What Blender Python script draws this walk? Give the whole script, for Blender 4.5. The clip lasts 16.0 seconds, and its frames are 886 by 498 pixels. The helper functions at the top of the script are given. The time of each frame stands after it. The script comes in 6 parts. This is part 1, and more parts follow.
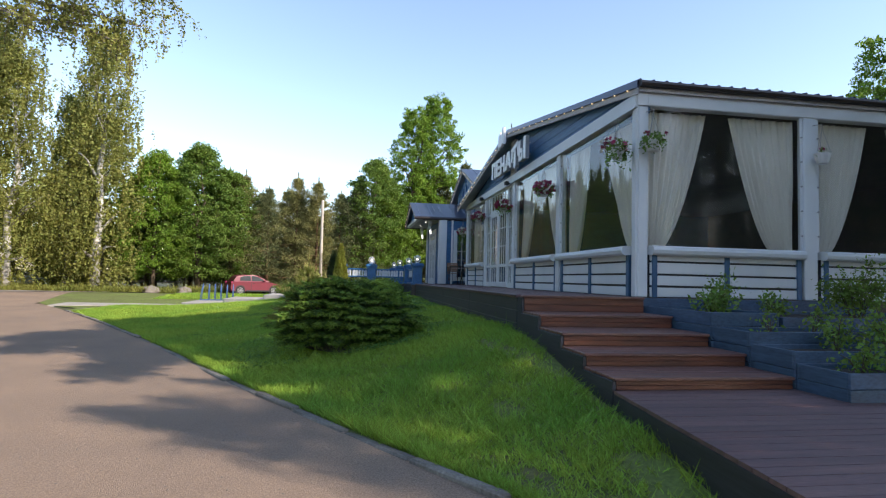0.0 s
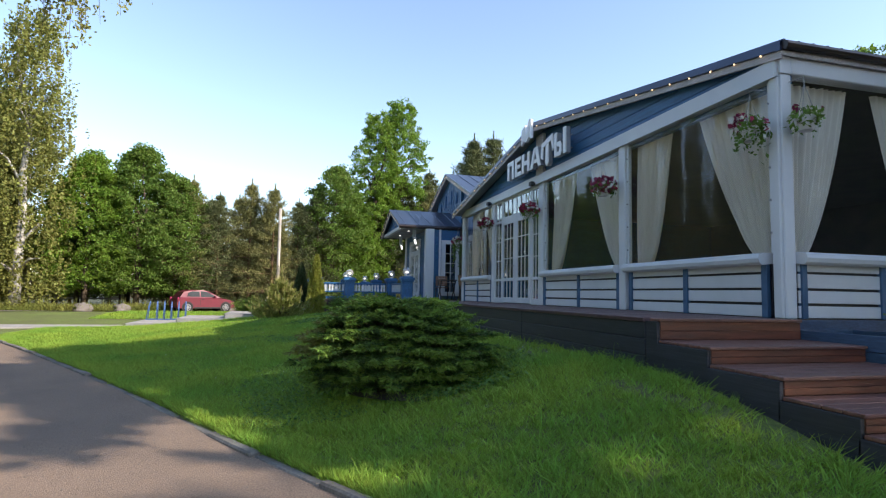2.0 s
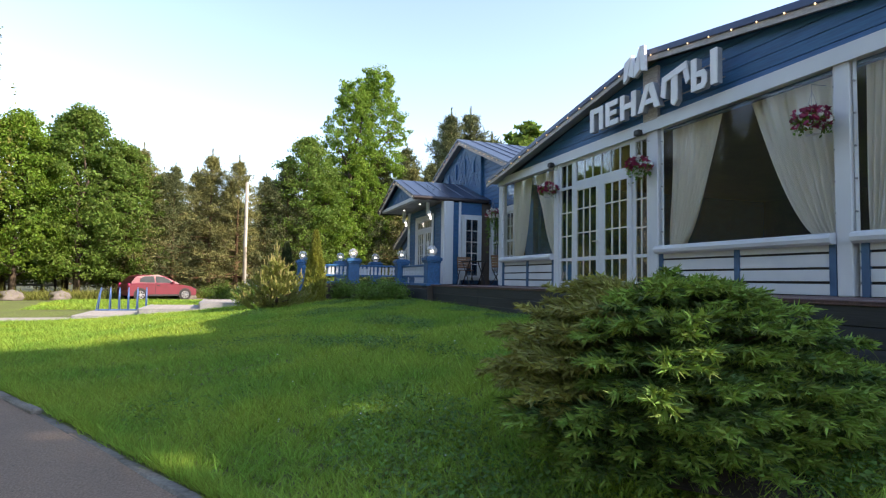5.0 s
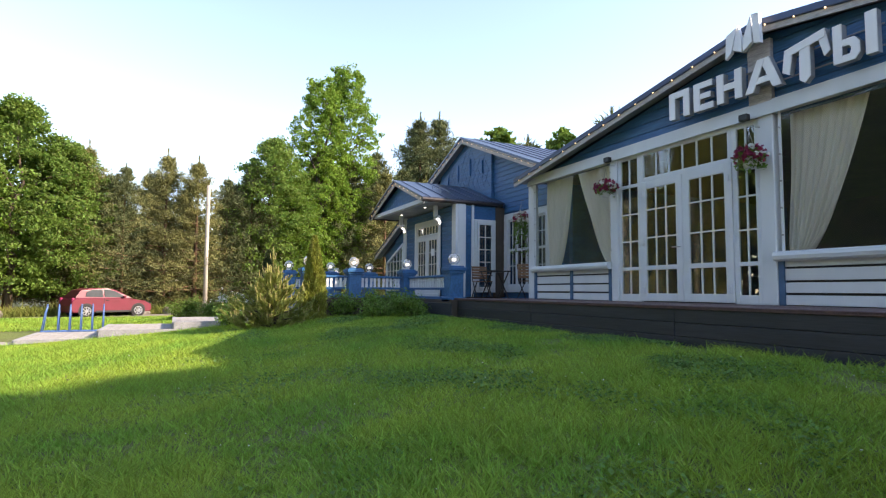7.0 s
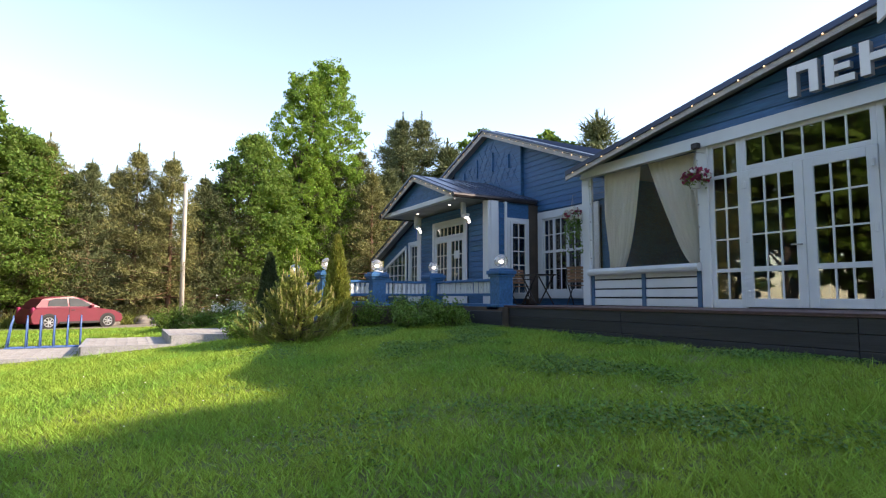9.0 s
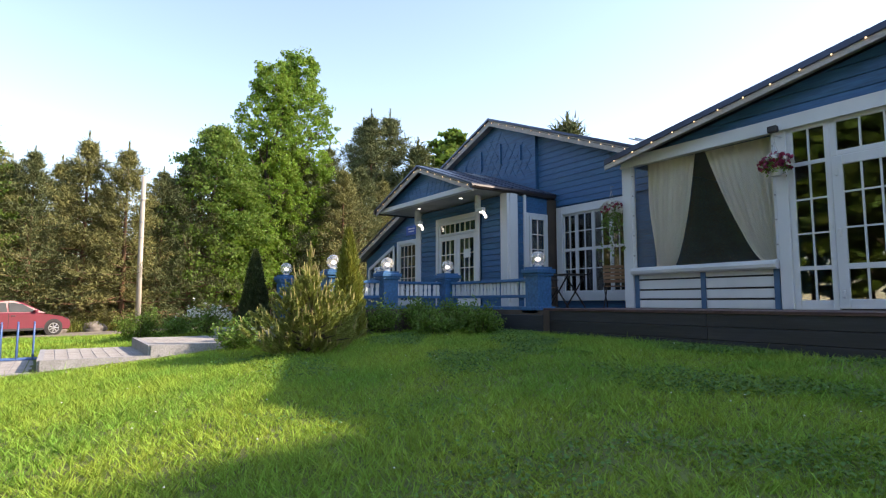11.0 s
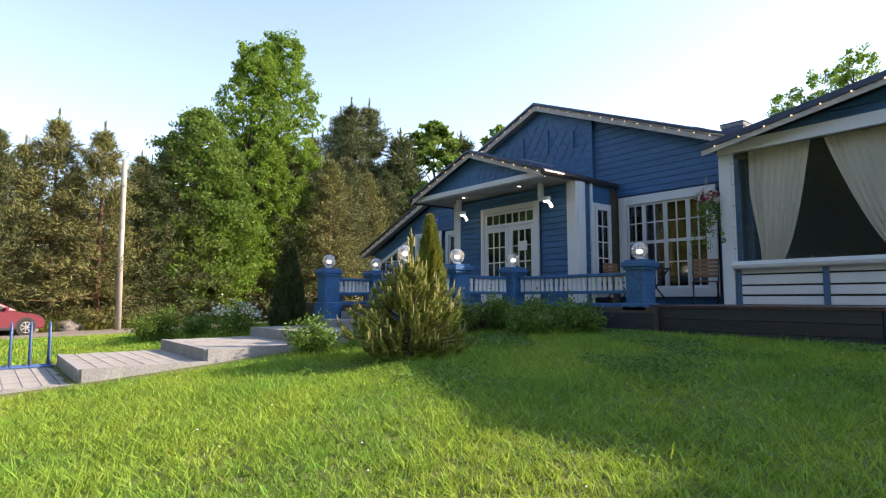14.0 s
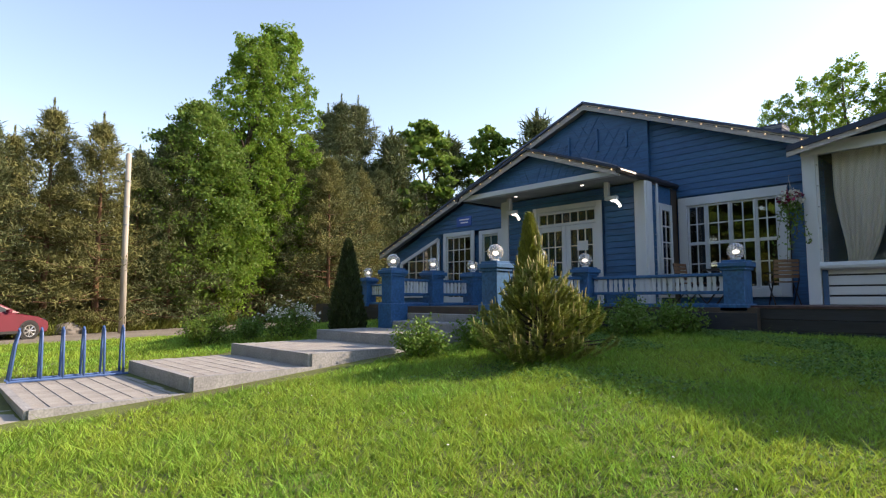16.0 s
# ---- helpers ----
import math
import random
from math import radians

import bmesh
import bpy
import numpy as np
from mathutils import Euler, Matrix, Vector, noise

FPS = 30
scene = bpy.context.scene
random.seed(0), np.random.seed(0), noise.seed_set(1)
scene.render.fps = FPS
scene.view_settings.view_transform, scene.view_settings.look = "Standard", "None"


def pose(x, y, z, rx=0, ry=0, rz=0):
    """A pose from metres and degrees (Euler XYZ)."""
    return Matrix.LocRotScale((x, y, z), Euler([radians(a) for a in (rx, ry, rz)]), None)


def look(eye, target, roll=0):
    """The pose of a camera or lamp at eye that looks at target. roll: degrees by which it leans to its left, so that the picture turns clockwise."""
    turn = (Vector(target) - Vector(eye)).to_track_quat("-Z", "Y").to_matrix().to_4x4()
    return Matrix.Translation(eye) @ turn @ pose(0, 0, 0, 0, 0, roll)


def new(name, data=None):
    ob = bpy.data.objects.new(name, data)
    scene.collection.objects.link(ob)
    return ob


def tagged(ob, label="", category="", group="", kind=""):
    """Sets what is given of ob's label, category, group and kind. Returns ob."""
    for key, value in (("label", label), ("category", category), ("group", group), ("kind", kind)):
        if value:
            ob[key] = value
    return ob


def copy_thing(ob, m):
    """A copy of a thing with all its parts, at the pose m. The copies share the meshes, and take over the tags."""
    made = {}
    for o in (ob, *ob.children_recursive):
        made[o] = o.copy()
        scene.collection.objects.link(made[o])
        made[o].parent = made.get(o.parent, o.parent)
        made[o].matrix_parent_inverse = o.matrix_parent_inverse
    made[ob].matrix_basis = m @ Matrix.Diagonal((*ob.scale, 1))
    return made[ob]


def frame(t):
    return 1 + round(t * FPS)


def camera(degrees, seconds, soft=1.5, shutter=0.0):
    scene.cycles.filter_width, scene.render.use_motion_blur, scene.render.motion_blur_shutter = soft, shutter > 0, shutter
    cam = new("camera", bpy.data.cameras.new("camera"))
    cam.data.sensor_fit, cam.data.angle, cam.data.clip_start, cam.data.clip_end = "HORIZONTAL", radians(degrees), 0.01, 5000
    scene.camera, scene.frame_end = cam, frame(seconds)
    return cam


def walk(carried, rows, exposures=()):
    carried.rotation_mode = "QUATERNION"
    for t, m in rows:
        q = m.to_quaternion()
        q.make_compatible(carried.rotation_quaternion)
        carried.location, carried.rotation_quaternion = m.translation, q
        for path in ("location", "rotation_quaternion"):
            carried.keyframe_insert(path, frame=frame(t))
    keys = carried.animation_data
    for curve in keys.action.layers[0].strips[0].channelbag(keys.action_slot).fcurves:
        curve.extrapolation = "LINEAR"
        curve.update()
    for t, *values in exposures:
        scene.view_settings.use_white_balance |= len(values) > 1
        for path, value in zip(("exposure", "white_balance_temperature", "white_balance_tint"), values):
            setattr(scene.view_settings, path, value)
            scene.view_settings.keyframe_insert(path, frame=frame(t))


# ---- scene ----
cam = camera(75.9, 16.0, soft=1.2)
PATH = [
    (0, (-8.075, 4.282, 1.469), (-6.103, 3.968, 1.575), 1.4),
    (0.5, (-7.449, 4.603, 1.449), (-5.485, 4.253, 1.584), 1.2),
    (1, (-6.754, 4.939, 1.455), (-4.801, 4.533, 1.6), 1.2),
    (1.5, (-6.124, 5.257, 1.459), (-4.185, 4.794, 1.62), 1.2),
    (2, (-5.441, 5.596, 1.483), (-3.513, 5.087, 1.641), 1.1),
    (2.5, (-4.81, 5.884, 1.457), (-2.888, 5.355, 1.62), 1.1),
    (3, (-4.139, 6.098, 1.43), (-2.221, 5.552, 1.577), 1.0),
    (3.5, (-3.5, 6.344, 1.406), (-1.585, 5.781, 1.536), 1.0),
    (4, (-2.834, 6.523, 1.366), (-0.928, 5.927, 1.483), 1.1),
    (6.5, (0.538, 7.803, 1.434), (2.359, 6.988, 1.57), 0.5),
    (7, (1.182, 8.018, 1.437), (2.986, 7.167, 1.585), 0.5),
    (7.5, (1.849, 8.24, 1.474), (3.64, 7.363, 1.627), 0.3),
    (8, (2.381, 8.463, 1.479), (4.159, 7.562, 1.644), 0.2),
    (8.5, (2.973, 8.701, 1.459), (4.734, 7.768, 1.628), 0.2),
    (11, (5.671, 9.447, 1.387), (7.321, 8.333, 1.573), 0.0),
    (11.5, (6.094, 9.634, 1.383), (7.72, 8.486, 1.575), 0.1),
    (12, (6.537, 9.746, 1.355), (8.142, 8.567, 1.538), -0.1),
    (12.5, (6.92, 9.955, 1.371), (8.512, 8.757, 1.546), -0.1),
    (13, (7.33, 10.2, 1.358), (8.898, 8.971, 1.536), -0.1),
    (13.5, (7.778, 10.435, 1.355), (9.337, 9.194, 1.525), 0.0),
    (14, (8.14, 10.796, 1.381), (9.687, 9.541, 1.555), -0.0),
    (14.5, (8.613, 11.137, 1.346), (10.144, 9.861, 1.519), -0.1),
    (15, (9.02, 11.493, 1.356), (10.533, 10.196, 1.532), -0.1),
    (15.5, (9.448, 11.944, 1.358), (10.919, 10.602, 1.544), -0.2),
    (16, (9.954, 12.342, 1.394), (11.411, 10.984, 1.569), -0.1),
]
walk(cam, [(t, look(eye, target, roll)) for t, eye, target, roll in PATH],
     [(0, 1.5, 6850, 14), (2, 1.52, 6750, 14), (4, 1.76, 7050, 16), (7, 2.04, 7400, 18), (11, 1.87, 7350, 18), (13.5, 1.87, 7400, 18), (16, 1.55, 7550, 17)])

# ---------- world, sun, exposure ----------
SUN_FROM = Vector((-1.0, -1.52, 1.06)).normalized()
world = bpy.data.worlds.new("sky_world")
scene.world = world
world.use_nodes = True
wn = world.node_tree.nodes
sky = wn.new("ShaderNodeTexSky")
sky.sky_type = 'NISHITA'
sky.sun_disc = False
sky.sun_elevation = math.asin(SUN_FROM.z)
sky.sun_rotation = math.atan2(SUN_FROM.x, SUN_FROM.y)
sky.air_density, sky.dust_density, sky.ozone_density = 1.0, 0.4, 1.2
wn["Background"].inputs[1].default_value = 0.123
world.node_tree.links.new(sky.outputs[0], wn["Background"].inputs[0])
sun_data = bpy.data.lights.new("sun", 'SUN')
sun_data.energy, sun_data.angle, sun_data.color = 2.85, radians(0.6), (1.0, 0.90, 0.76)
sun = new("sun", sun_data)
sun.matrix_world = look(SUN_FROM * 60, (0, 0, 0))


# ---------- materials ----------
def mat(name, color, rough=0.6, color2=None, scale=6.0, metal=0.0, bump=0.0, bscale=40.0, spec=0.5,
        stretch=(1, 1, 1), rnd=0.0, island=0.0, sss=0.0, trans=0.0, coat=0.0, contrast=0.5, fine=None):
    m = bpy.data.materials.new(name)
    m.use_nodes = True
    nt = m.node_tree
    N, L = nt.nodes, nt.links
    bsdf = N["Principled BSDF"]
    bsdf.inputs["Roughness"].default_value = rough
    bsdf.inputs["Metallic"].default_value = metal
    bsdf.inputs["Specular IOR Level"].default_value = spec
    bsdf.inputs["Coat Weight"].default_value = coat
    tc = N.new("ShaderNodeTexCoord")
    mp = N.new("ShaderNodeMapping")
    mp.inputs["Scale"].default_value = stretch
    L.new(tc.outputs["Object"], mp.inputs[0])
    c2 = color2 or tuple(c * 0.75 for c in color)
    nz = N.new("ShaderNodeTexNoise")
    nz.inputs["Scale"].default_value = scale
    nz.inputs["Detail"].default_value = 5
    L.new(mp.outputs[0], nz.inputs["Vector"])
    ramp = N.new("ShaderNodeMapRange")
    ramp.inputs["From Min"].default_value = 0.5 - contrast / 2 * 0.6
    ramp.inputs["From Max"].default_value = 0.5 + contrast / 2 * 0.6
    L.new(nz.outputs[0], ramp.inputs["Value"])
    mix = N.new("ShaderNodeMix")
    mix.data_type = 'RGBA'
    mix.inputs[6].default_value = (*color, 1)
    mix.inputs[7].default_value = (*c2, 1)
    L.new(ramp.outputs[0], mix.inputs[0])
    out = mix.outputs[2]
    if fine:
        n2 = N.new("ShaderNodeTexNoise")
        n2.inputs["Scale"].default_value = fine
        n2.inputs["Detail"].default_value = 3
        L.new(mp.outputs[0], n2.inputs["Vector"])
        mr2 = N.new("ShaderNodeMapRange")
        mr2.inputs["From Min"].default_value, mr2.inputs["From Max"].default_value = 0.3, 0.7
        mr2.inputs["To Min"].default_value, mr2.inputs["To Max"].default_value = 0.72, 1.22
        L.new(n2.outputs[0], mr2.inputs["Value"])
        hf = N.new("ShaderNodeHueSaturation")
        L.new(mr2.outputs[0], hf.inputs["Value"])
        L.new(out, hf.inputs["Color"])
        out = hf.outputs[0]
    if rnd or island:
        hs = N.new("ShaderNodeHueSaturation")
        mr = N.new("ShaderNodeMapRange")
        amt = rnd or island
        mr.inputs["To Min"].default_value, mr.inputs["To Max"].default_value = 1 - amt, 1 + amt
        if rnd:
            src = N.new("ShaderNodeObjectInfo").outputs["Random"]
        else:
            src = N.new("ShaderNodeNewGeometry").outputs["Random Per Island"]
        L.new(src, mr.inputs["Value"])
        L.new(mr.outputs[0], hs.inputs["Value"])
        mh = N.new("ShaderNodeMapRange")
        mh.inputs["To Min"].default_value, mh.inputs["To Max"].default_value = 0.5 - amt * 0.05, 0.5 + amt * 0.05
        L.new(src, mh.inputs["Value"])
        L.new(mh.outputs[0], hs.inputs["Hue"])
        L.new(out, hs.inputs["Color"])
        out = hs.outputs[0]
    L.new(out, bsdf.inputs["Base Color"])
    if bump:
        bn = N.new("ShaderNodeTexNoise")
        bn.inputs["Scale"].default_value = bscale
        bn.inputs["Detail"].default_value = 4
        L.new(mp.outputs[0], bn.inputs["Vector"])
        bp = N.new("ShaderNodeBump")
        bp.inputs["Strength"].default_value = bump
        bp.inputs["Distance"].default_value = 0.02
        L.new(bn.outputs[0], bp.inputs["Height"])
        L.new(bp.outputs[0], bsdf.inputs["Normal"])
    if trans:
        tl = N.new("ShaderNodeBsdfTranslucent")
        L.new(out, tl.inputs[0])
        ms = N.new("ShaderNodeMixShader")
        ms.inputs[0].default_value = trans
        L.new(bsdf.outputs[0], ms.inputs[1])
        L.new(tl.outputs[0], ms.inputs[2])
        L.new(ms.outputs[0], N["Material Output"].inputs[0])
    return m


def glass_mat(name, tint, gloss_rough, base, bump=0.0, grazing=4.0, haze=0.0):
    m = bpy.data.materials.new(name)
    m.use_nodes = True
    N, L = m.node_tree.nodes, m.node_tree.links
    N.remove(N["Principled BSDF"])
    tr = N.new("ShaderNodeBsdfTransparent")
    tr.inputs[0].default_value = (*tint, 1)
    gl = N.new("ShaderNodeBsdfGlossy")
    gl.inputs["Roughness"].default_value = gloss_rough
    lw = N.new("ShaderNodeLayerWeight")
    lw.inputs[0].default_value = 0.5
    fr = N.new("ShaderNodeMath")
    fr.operation = 'POWER'
    fr.inputs[1].default_value = grazing
    L.new(lw.outputs["Facing"], fr.inputs[0])
    ad = N.new("ShaderNodeMath")
    ad.operation = 'ADD'
    ad.use_clamp = True
    ad.inputs[1].default_value = base
    L.new(fr.outputs[0], ad.inputs[0])
    mx = N.new("ShaderNodeMixShader")
    L.new(ad.outputs[0], mx.inputs[0])
    L.new(tr.outputs[0], mx.inputs[1])
    L.new(gl.outputs[0], mx.inputs[2])
    if bump:
        tc = N.new("ShaderNodeTexCoord")
        mp = N.new("ShaderNodeMapping")
        mp.inputs["Scale"].default_value = (1, 1, 2.2)
        nz = N.new("ShaderNodeTexNoise")
        nz.inputs["Scale"].default_value = 2.2
        nz.inputs["Detail"].default_value = 3
        bp = N.new("ShaderNodeBump")
        bp.inputs["Strength"].default_value = bump
        bp.inputs["Distance"].default_value = 0.03
        L.new(tc.outputs["Object"], mp.inputs[0])
        L.new(mp.outputs[0], nz.inputs["Vector"])
        L.new(nz.outputs[0], bp.inputs["Height"])
        L.new(bp.outputs[0], gl.inputs["Normal"])
    out = mx.outputs[0]
    if haze:
        df = N.new("ShaderNodeBsdfDiffuse")
        df.inputs[0].default_value = (0.75, 0.74, 0.70, 1)
        hz = N.new("ShaderNodeMixShader")
        hz.inputs[0].default_value = haze
        L.new(out, hz.inputs[1])
        L.new(df.outputs[0], hz.inputs[2])
        out = hz.outputs[0]
    L.new(out, N["Material Output"].inputs[0])
    return m


def glow_mat(name, color, power):
    m = bpy.data.materials.new(name)
    m.use_nodes = True
    b = m.node_tree.nodes["Principled BSDF"]
    b.inputs["Base Color"].default_value = (*color, 1)
    b.inputs["Emission Color"].default_value = (*color, 1)
    b.inputs["Emission Strength"].default_value = power
    return m


M_WHITE = mat("white_paint", (0.64, 0.665, 0.69), 0.45, (0.55, 0.585, 0.62), 2.0, bump=0.04, bscale=18, stretch=(1, 1, 0.3), contrast=0.8)
M_BLUE = mat("blue_plank_paint", (0.026, 0.125, 0.275), 0.5, (0.021, 0.10, 0.23), 2.0, bump=0.12, bscale=30, stretch=(0.25, 1, 3), rnd=0.10, fine=14)
M_BLUE2 = mat("blue_rail_paint", (0.024, 0.13, 0.30), 0.45, (0.02, 0.108, 0.255), 4.0, bump=0.08, bscale=40, fine=25)
M_SLATE = mat("grey_blue_post_paint", (0.045, 0.12, 0.23), 0.5, None, 4.0, bump=0.05)
M_PLANTER = mat("planter_blue_paint", (0.045, 0.09, 0.155), 0.55, (0.034, 0.068, 0.12), 3.0, bump=0.1, stretch=(0.4, 1, 3), fine=20, rnd=0.1)
M_SKIRT = mat("dark_skirt_board", (0.028, 0.030, 0.040), 0.55, (0.018, 0.02, 0.027), 3.0, bump=0.15, bscale=20, stretch=(0.2, 1, 4), rnd=0.15, fine=18)
M_DECK = mat("deck_board", (0.16, 0.09, 0.085), 0.5, (0.11, 0.065, 0.065), 2.0, bump=0.12, bscale=25, stretch=(6, 0.4, 1), rnd=0.14, fine=30)
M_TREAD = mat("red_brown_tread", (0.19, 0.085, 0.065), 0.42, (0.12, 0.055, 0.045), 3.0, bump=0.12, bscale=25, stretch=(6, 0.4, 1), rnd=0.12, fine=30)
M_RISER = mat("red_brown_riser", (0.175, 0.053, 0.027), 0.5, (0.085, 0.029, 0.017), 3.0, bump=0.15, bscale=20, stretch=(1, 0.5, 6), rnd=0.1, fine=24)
M_ROOF = mat("dark_metal_roof", (0.05, 0.066, 0.11), 0.3, (0.04, 0.052, 0.09), 1.5, metal=0.45, bump=0.03)
M_FASCIA = mat("weathered_fascia", (0.50, 0.47, 0.46), 0.6, (0.38, 0.36, 0.36), 5.0, bump=0.1, stretch=(0.4, 1, 3), fine=30)
M_SOFFIT = mat("soffit_paint", (0.42, 0.44, 0.46), 0.6, None, 2.0)
M_DARKWOOD = mat("dark_gutter", (0.03, 0.022, 0.02), 0.4, None, 3.0)
M_ASPHALT = mat("asphalt", (0.30, 0.212, 0.15), 0.9, (0.205, 0.152, 0.115), 0.7, bump=0.7, bscale=150, fine=70, contrast=0.9)
M_FARROAD = mat("gravel_road", (0.24, 0.21, 0.175), 0.9, (0.18, 0.155, 0.125), 0.8, bump=0.4, bscale=80, fine=30)
M_LAWN = mat("lawn_soil", (0.13, 0.18, 0.032), 0.95, (0.10, 0.105, 0.034), 0.55, bump=0.6, bscale=60, fine=22, contrast=0.6)
M_GRASS = mat("grass_blade", (0.325, 0.445, 0.068), 0.7, (0.20, 0.365, 0.058), 0.8, island=0.34, trans=0.4, spec=0.2)
M_KERB = mat("concrete_kerb", (0.20, 0.185, 0.165), 0.9, (0.12, 0.11, 0.095), 3.0, bump=0.3, bscale=60, rnd=0.12, fine=40)
M_PAVER = mat("grey_paver", (0.36, 0.34, 0.32), 0.85, (0.30, 0.28, 0.26), 2.0, bump=0.25, bscale=90, rnd=0.10, fine=60)
M_SLABEDGE = mat("slab_edge_concrete", (0.33, 0.33, 0.34), 0.85, (0.26, 0.26, 0.27), 3.0, bump=0.2, bscale=60, fine=40)
M_CURTAIN = mat("sheer_curtain", (0.82, 0.79, 0.72), 0.8, (0.74, 0.70, 0.63), 3.0, trans=0.22, bump=0.05, bscale=200, stretch=(1, 1, 0.2))
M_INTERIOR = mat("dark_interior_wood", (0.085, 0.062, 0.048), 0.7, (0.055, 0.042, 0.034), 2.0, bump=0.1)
M_GLASS = glass_mat("pane_glass", (0.85, 0.88, 0.86), 0.0, 0.08)
M_FILM = glass_mat("clear_vinyl_film", (0.93, 0.93, 0.91), 0.02, 0.04, bump=0.14, grazing=4.0, haze=0.02)
M_BULB = glow_mat("warm_bulb", (1.0, 0.72, 0.42), 0.5)
M_ARC = glow_mat("white_lamp_tube", (1.0, 0.97, 0.92), 0.9)
M_GLOBE = glass_mat("clear_globe", (0.94, 0.95, 0.95), 0.0, 0.10, grazing=2.0, haze=0.22)
M_CORE = glow_mat("globe_core", (1.0, 0.96, 0.9), 0.6)
M_LETTER = mat("white_sign_letter", (0.80, 0.80, 0.82), 0.35, (0.76, 0.76, 0.78), 3.0)
M_LETTERSIDE = mat("grey_letter_side", (0.32, 0.34, 0.37), 0.5)
M_BARK = mat("brown_bark", (0.11, 0.08, 0.055), 0.9, (0.06, 0.045, 0.035), 3.0, bump=0.7, bscale=14, stretch=(1, 1, 0.3))
M_PINEBARK = mat("orange_pine_bark", (0.20, 0.10, 0.055), 0.9, (0.10, 0.06, 0.04), 2.0, bump=0.7, bscale=14, stretch=(1, 1, 0.4))
M_BIRCHBARK = mat("white_birch_bark", (0.62, 0.60, 0.56), 0.7, (0.10, 0.09, 0.085), 2.6, bump=0.3, bscale=14, stretch=(1, 1, 2.2), contrast=0.7)
M_BIRCHGREY = mat("grey_birch_bark", (0.27, 0.255, 0.23), 0.8, (0.08, 0.075, 0.07), 2.6, bump=0.4, bscale=14, stretch=(1, 1, 2.0), contrast=0.7)
M_POLE = mat("weathered_pole", (0.42, 0.38, 0.33), 0.8, (0.28, 0.25, 0.21), 2.0, bump=0.3, bscale=20, stretch=(1, 1, 0.2))
M_LEAF_BIRCH = mat("birch_leaf", (0.27, 0.275, 0.075), 0.6, (0.20, 0.22, 0.06), 0.5, island=0.35, trans=0.45, spec=0.25)
M_LEAF_MAPLE = mat("maple_leaf", (0.19, 0.30, 0.04), 0.55, (0.145, 0.25, 0.035), 0.4, island=0.3, trans=0.5, spec=0.25)
M_LEAF_DARK = mat("broad_leaf", (0.155, 0.24, 0.045), 0.55, (0.12, 0.20, 0.04), 0.4, island=0.3, trans=0.5, spec=0.25)
M_NEEDLE = mat("pine_needle", (0.21, 0.205, 0.075), 0.65, (0.15, 0.155, 0.056), 0.35, island=0.22, trans=0.15, spec=0.2)
M_NEEDLE_D = mat("dark_pine_needle", (0.13, 0.15, 0.062), 0.65, (0.095, 0.115, 0.05), 0.35, island=0.22, trans=0.12, spec=0.2)
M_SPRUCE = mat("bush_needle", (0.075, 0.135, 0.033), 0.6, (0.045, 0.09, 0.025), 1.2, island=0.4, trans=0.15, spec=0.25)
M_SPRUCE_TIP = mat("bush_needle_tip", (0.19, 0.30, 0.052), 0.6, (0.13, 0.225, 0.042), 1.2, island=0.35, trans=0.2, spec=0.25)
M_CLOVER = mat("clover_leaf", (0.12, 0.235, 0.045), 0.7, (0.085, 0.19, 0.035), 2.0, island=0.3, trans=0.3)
M_SPRUCE_Y = mat("bush_needle_yellow", (0.24, 0.24, 0.045), 0.6, (0.17, 0.185, 0.036), 2.0, island=0.35, trans=0.15)
M_THUJA = mat("thuja_green", (0.27, 0.28, 0.042), 0.6, (0.19, 0.215, 0.035), 2.0, island=0.35, trans=0.2)
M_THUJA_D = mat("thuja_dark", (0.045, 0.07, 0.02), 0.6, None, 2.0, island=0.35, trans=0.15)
M_MUGO = mat("mountain_pine_needle", (0.30, 0.33, 0.08), 0.6, (0.21, 0.245, 0.058), 2.0, island=0.4, trans=0.15)
M_CANDLE = mat("pine_candle", (0.40, 0.36, 0.13), 0.6, (0.32, 0.26, 0.10), 3.0, island=0.2)
M_SHRUB = mat("shrub_leaf", (0.15, 0.255, 0.04), 0.6, (0.10, 0.19, 0.03), 1.0, island=0.35, trans=0.35)
M_WFLOWER = mat("white_blossom", (0.75, 0.75, 0.70), 0.6)
M_RFLOWER = mat("magenta_blossom", (0.34, 0.02, 0.09), 0.6, (0.20, 0.015, 0.06), 8.0, island=0.3)
M_CAR = mat("red_car_paint", (0.14, 0.007, 0.023), 0.45, (0.12, 0.007, 0.020), 2.0, coat=0.15)
M_WEED = mat("weed_blade", (0.22, 0.22, 0.055), 0.75, (0.15, 0.18, 0.042), 0.6, island=0.35, trans=0.3, spec=0.2)
M_TYRE = mat("tyre_rubber", (0.015, 0.015, 0.015), 0.8)
M_ALLOY = mat("alloy_rim", (0.60, 0.60, 0.60), 0.3, None, 3.0, metal=0.7)
M_CARGLASS = mat("dark_car_glass", (0.02, 0.024, 0.026), 0.12, (0.03, 0.034, 0.036), 2.0, spec=0.3)
M_BLACK = mat("black_plastic", (0.015, 0.015, 0.017), 0.5)
M_RACK = mat("blue_rack_steel", (0.07, 0.15, 0.36), 0.45, (0.055, 0.12, 0.30), 4.0)
M_STONE = mat("boulder", (0.19, 0.17, 0.15), 0.9, (0.12, 0.105, 0.09), 3.0, bump=0.5, bscale=15)
M_WOODSLAT = mat("warm_wood_slat", (0.27, 0.15, 0.085), 0.55, (0.19, 0.10, 0.06), 3.0, bump=0.1, stretch=(0.5, 1, 4), rnd=0.1)
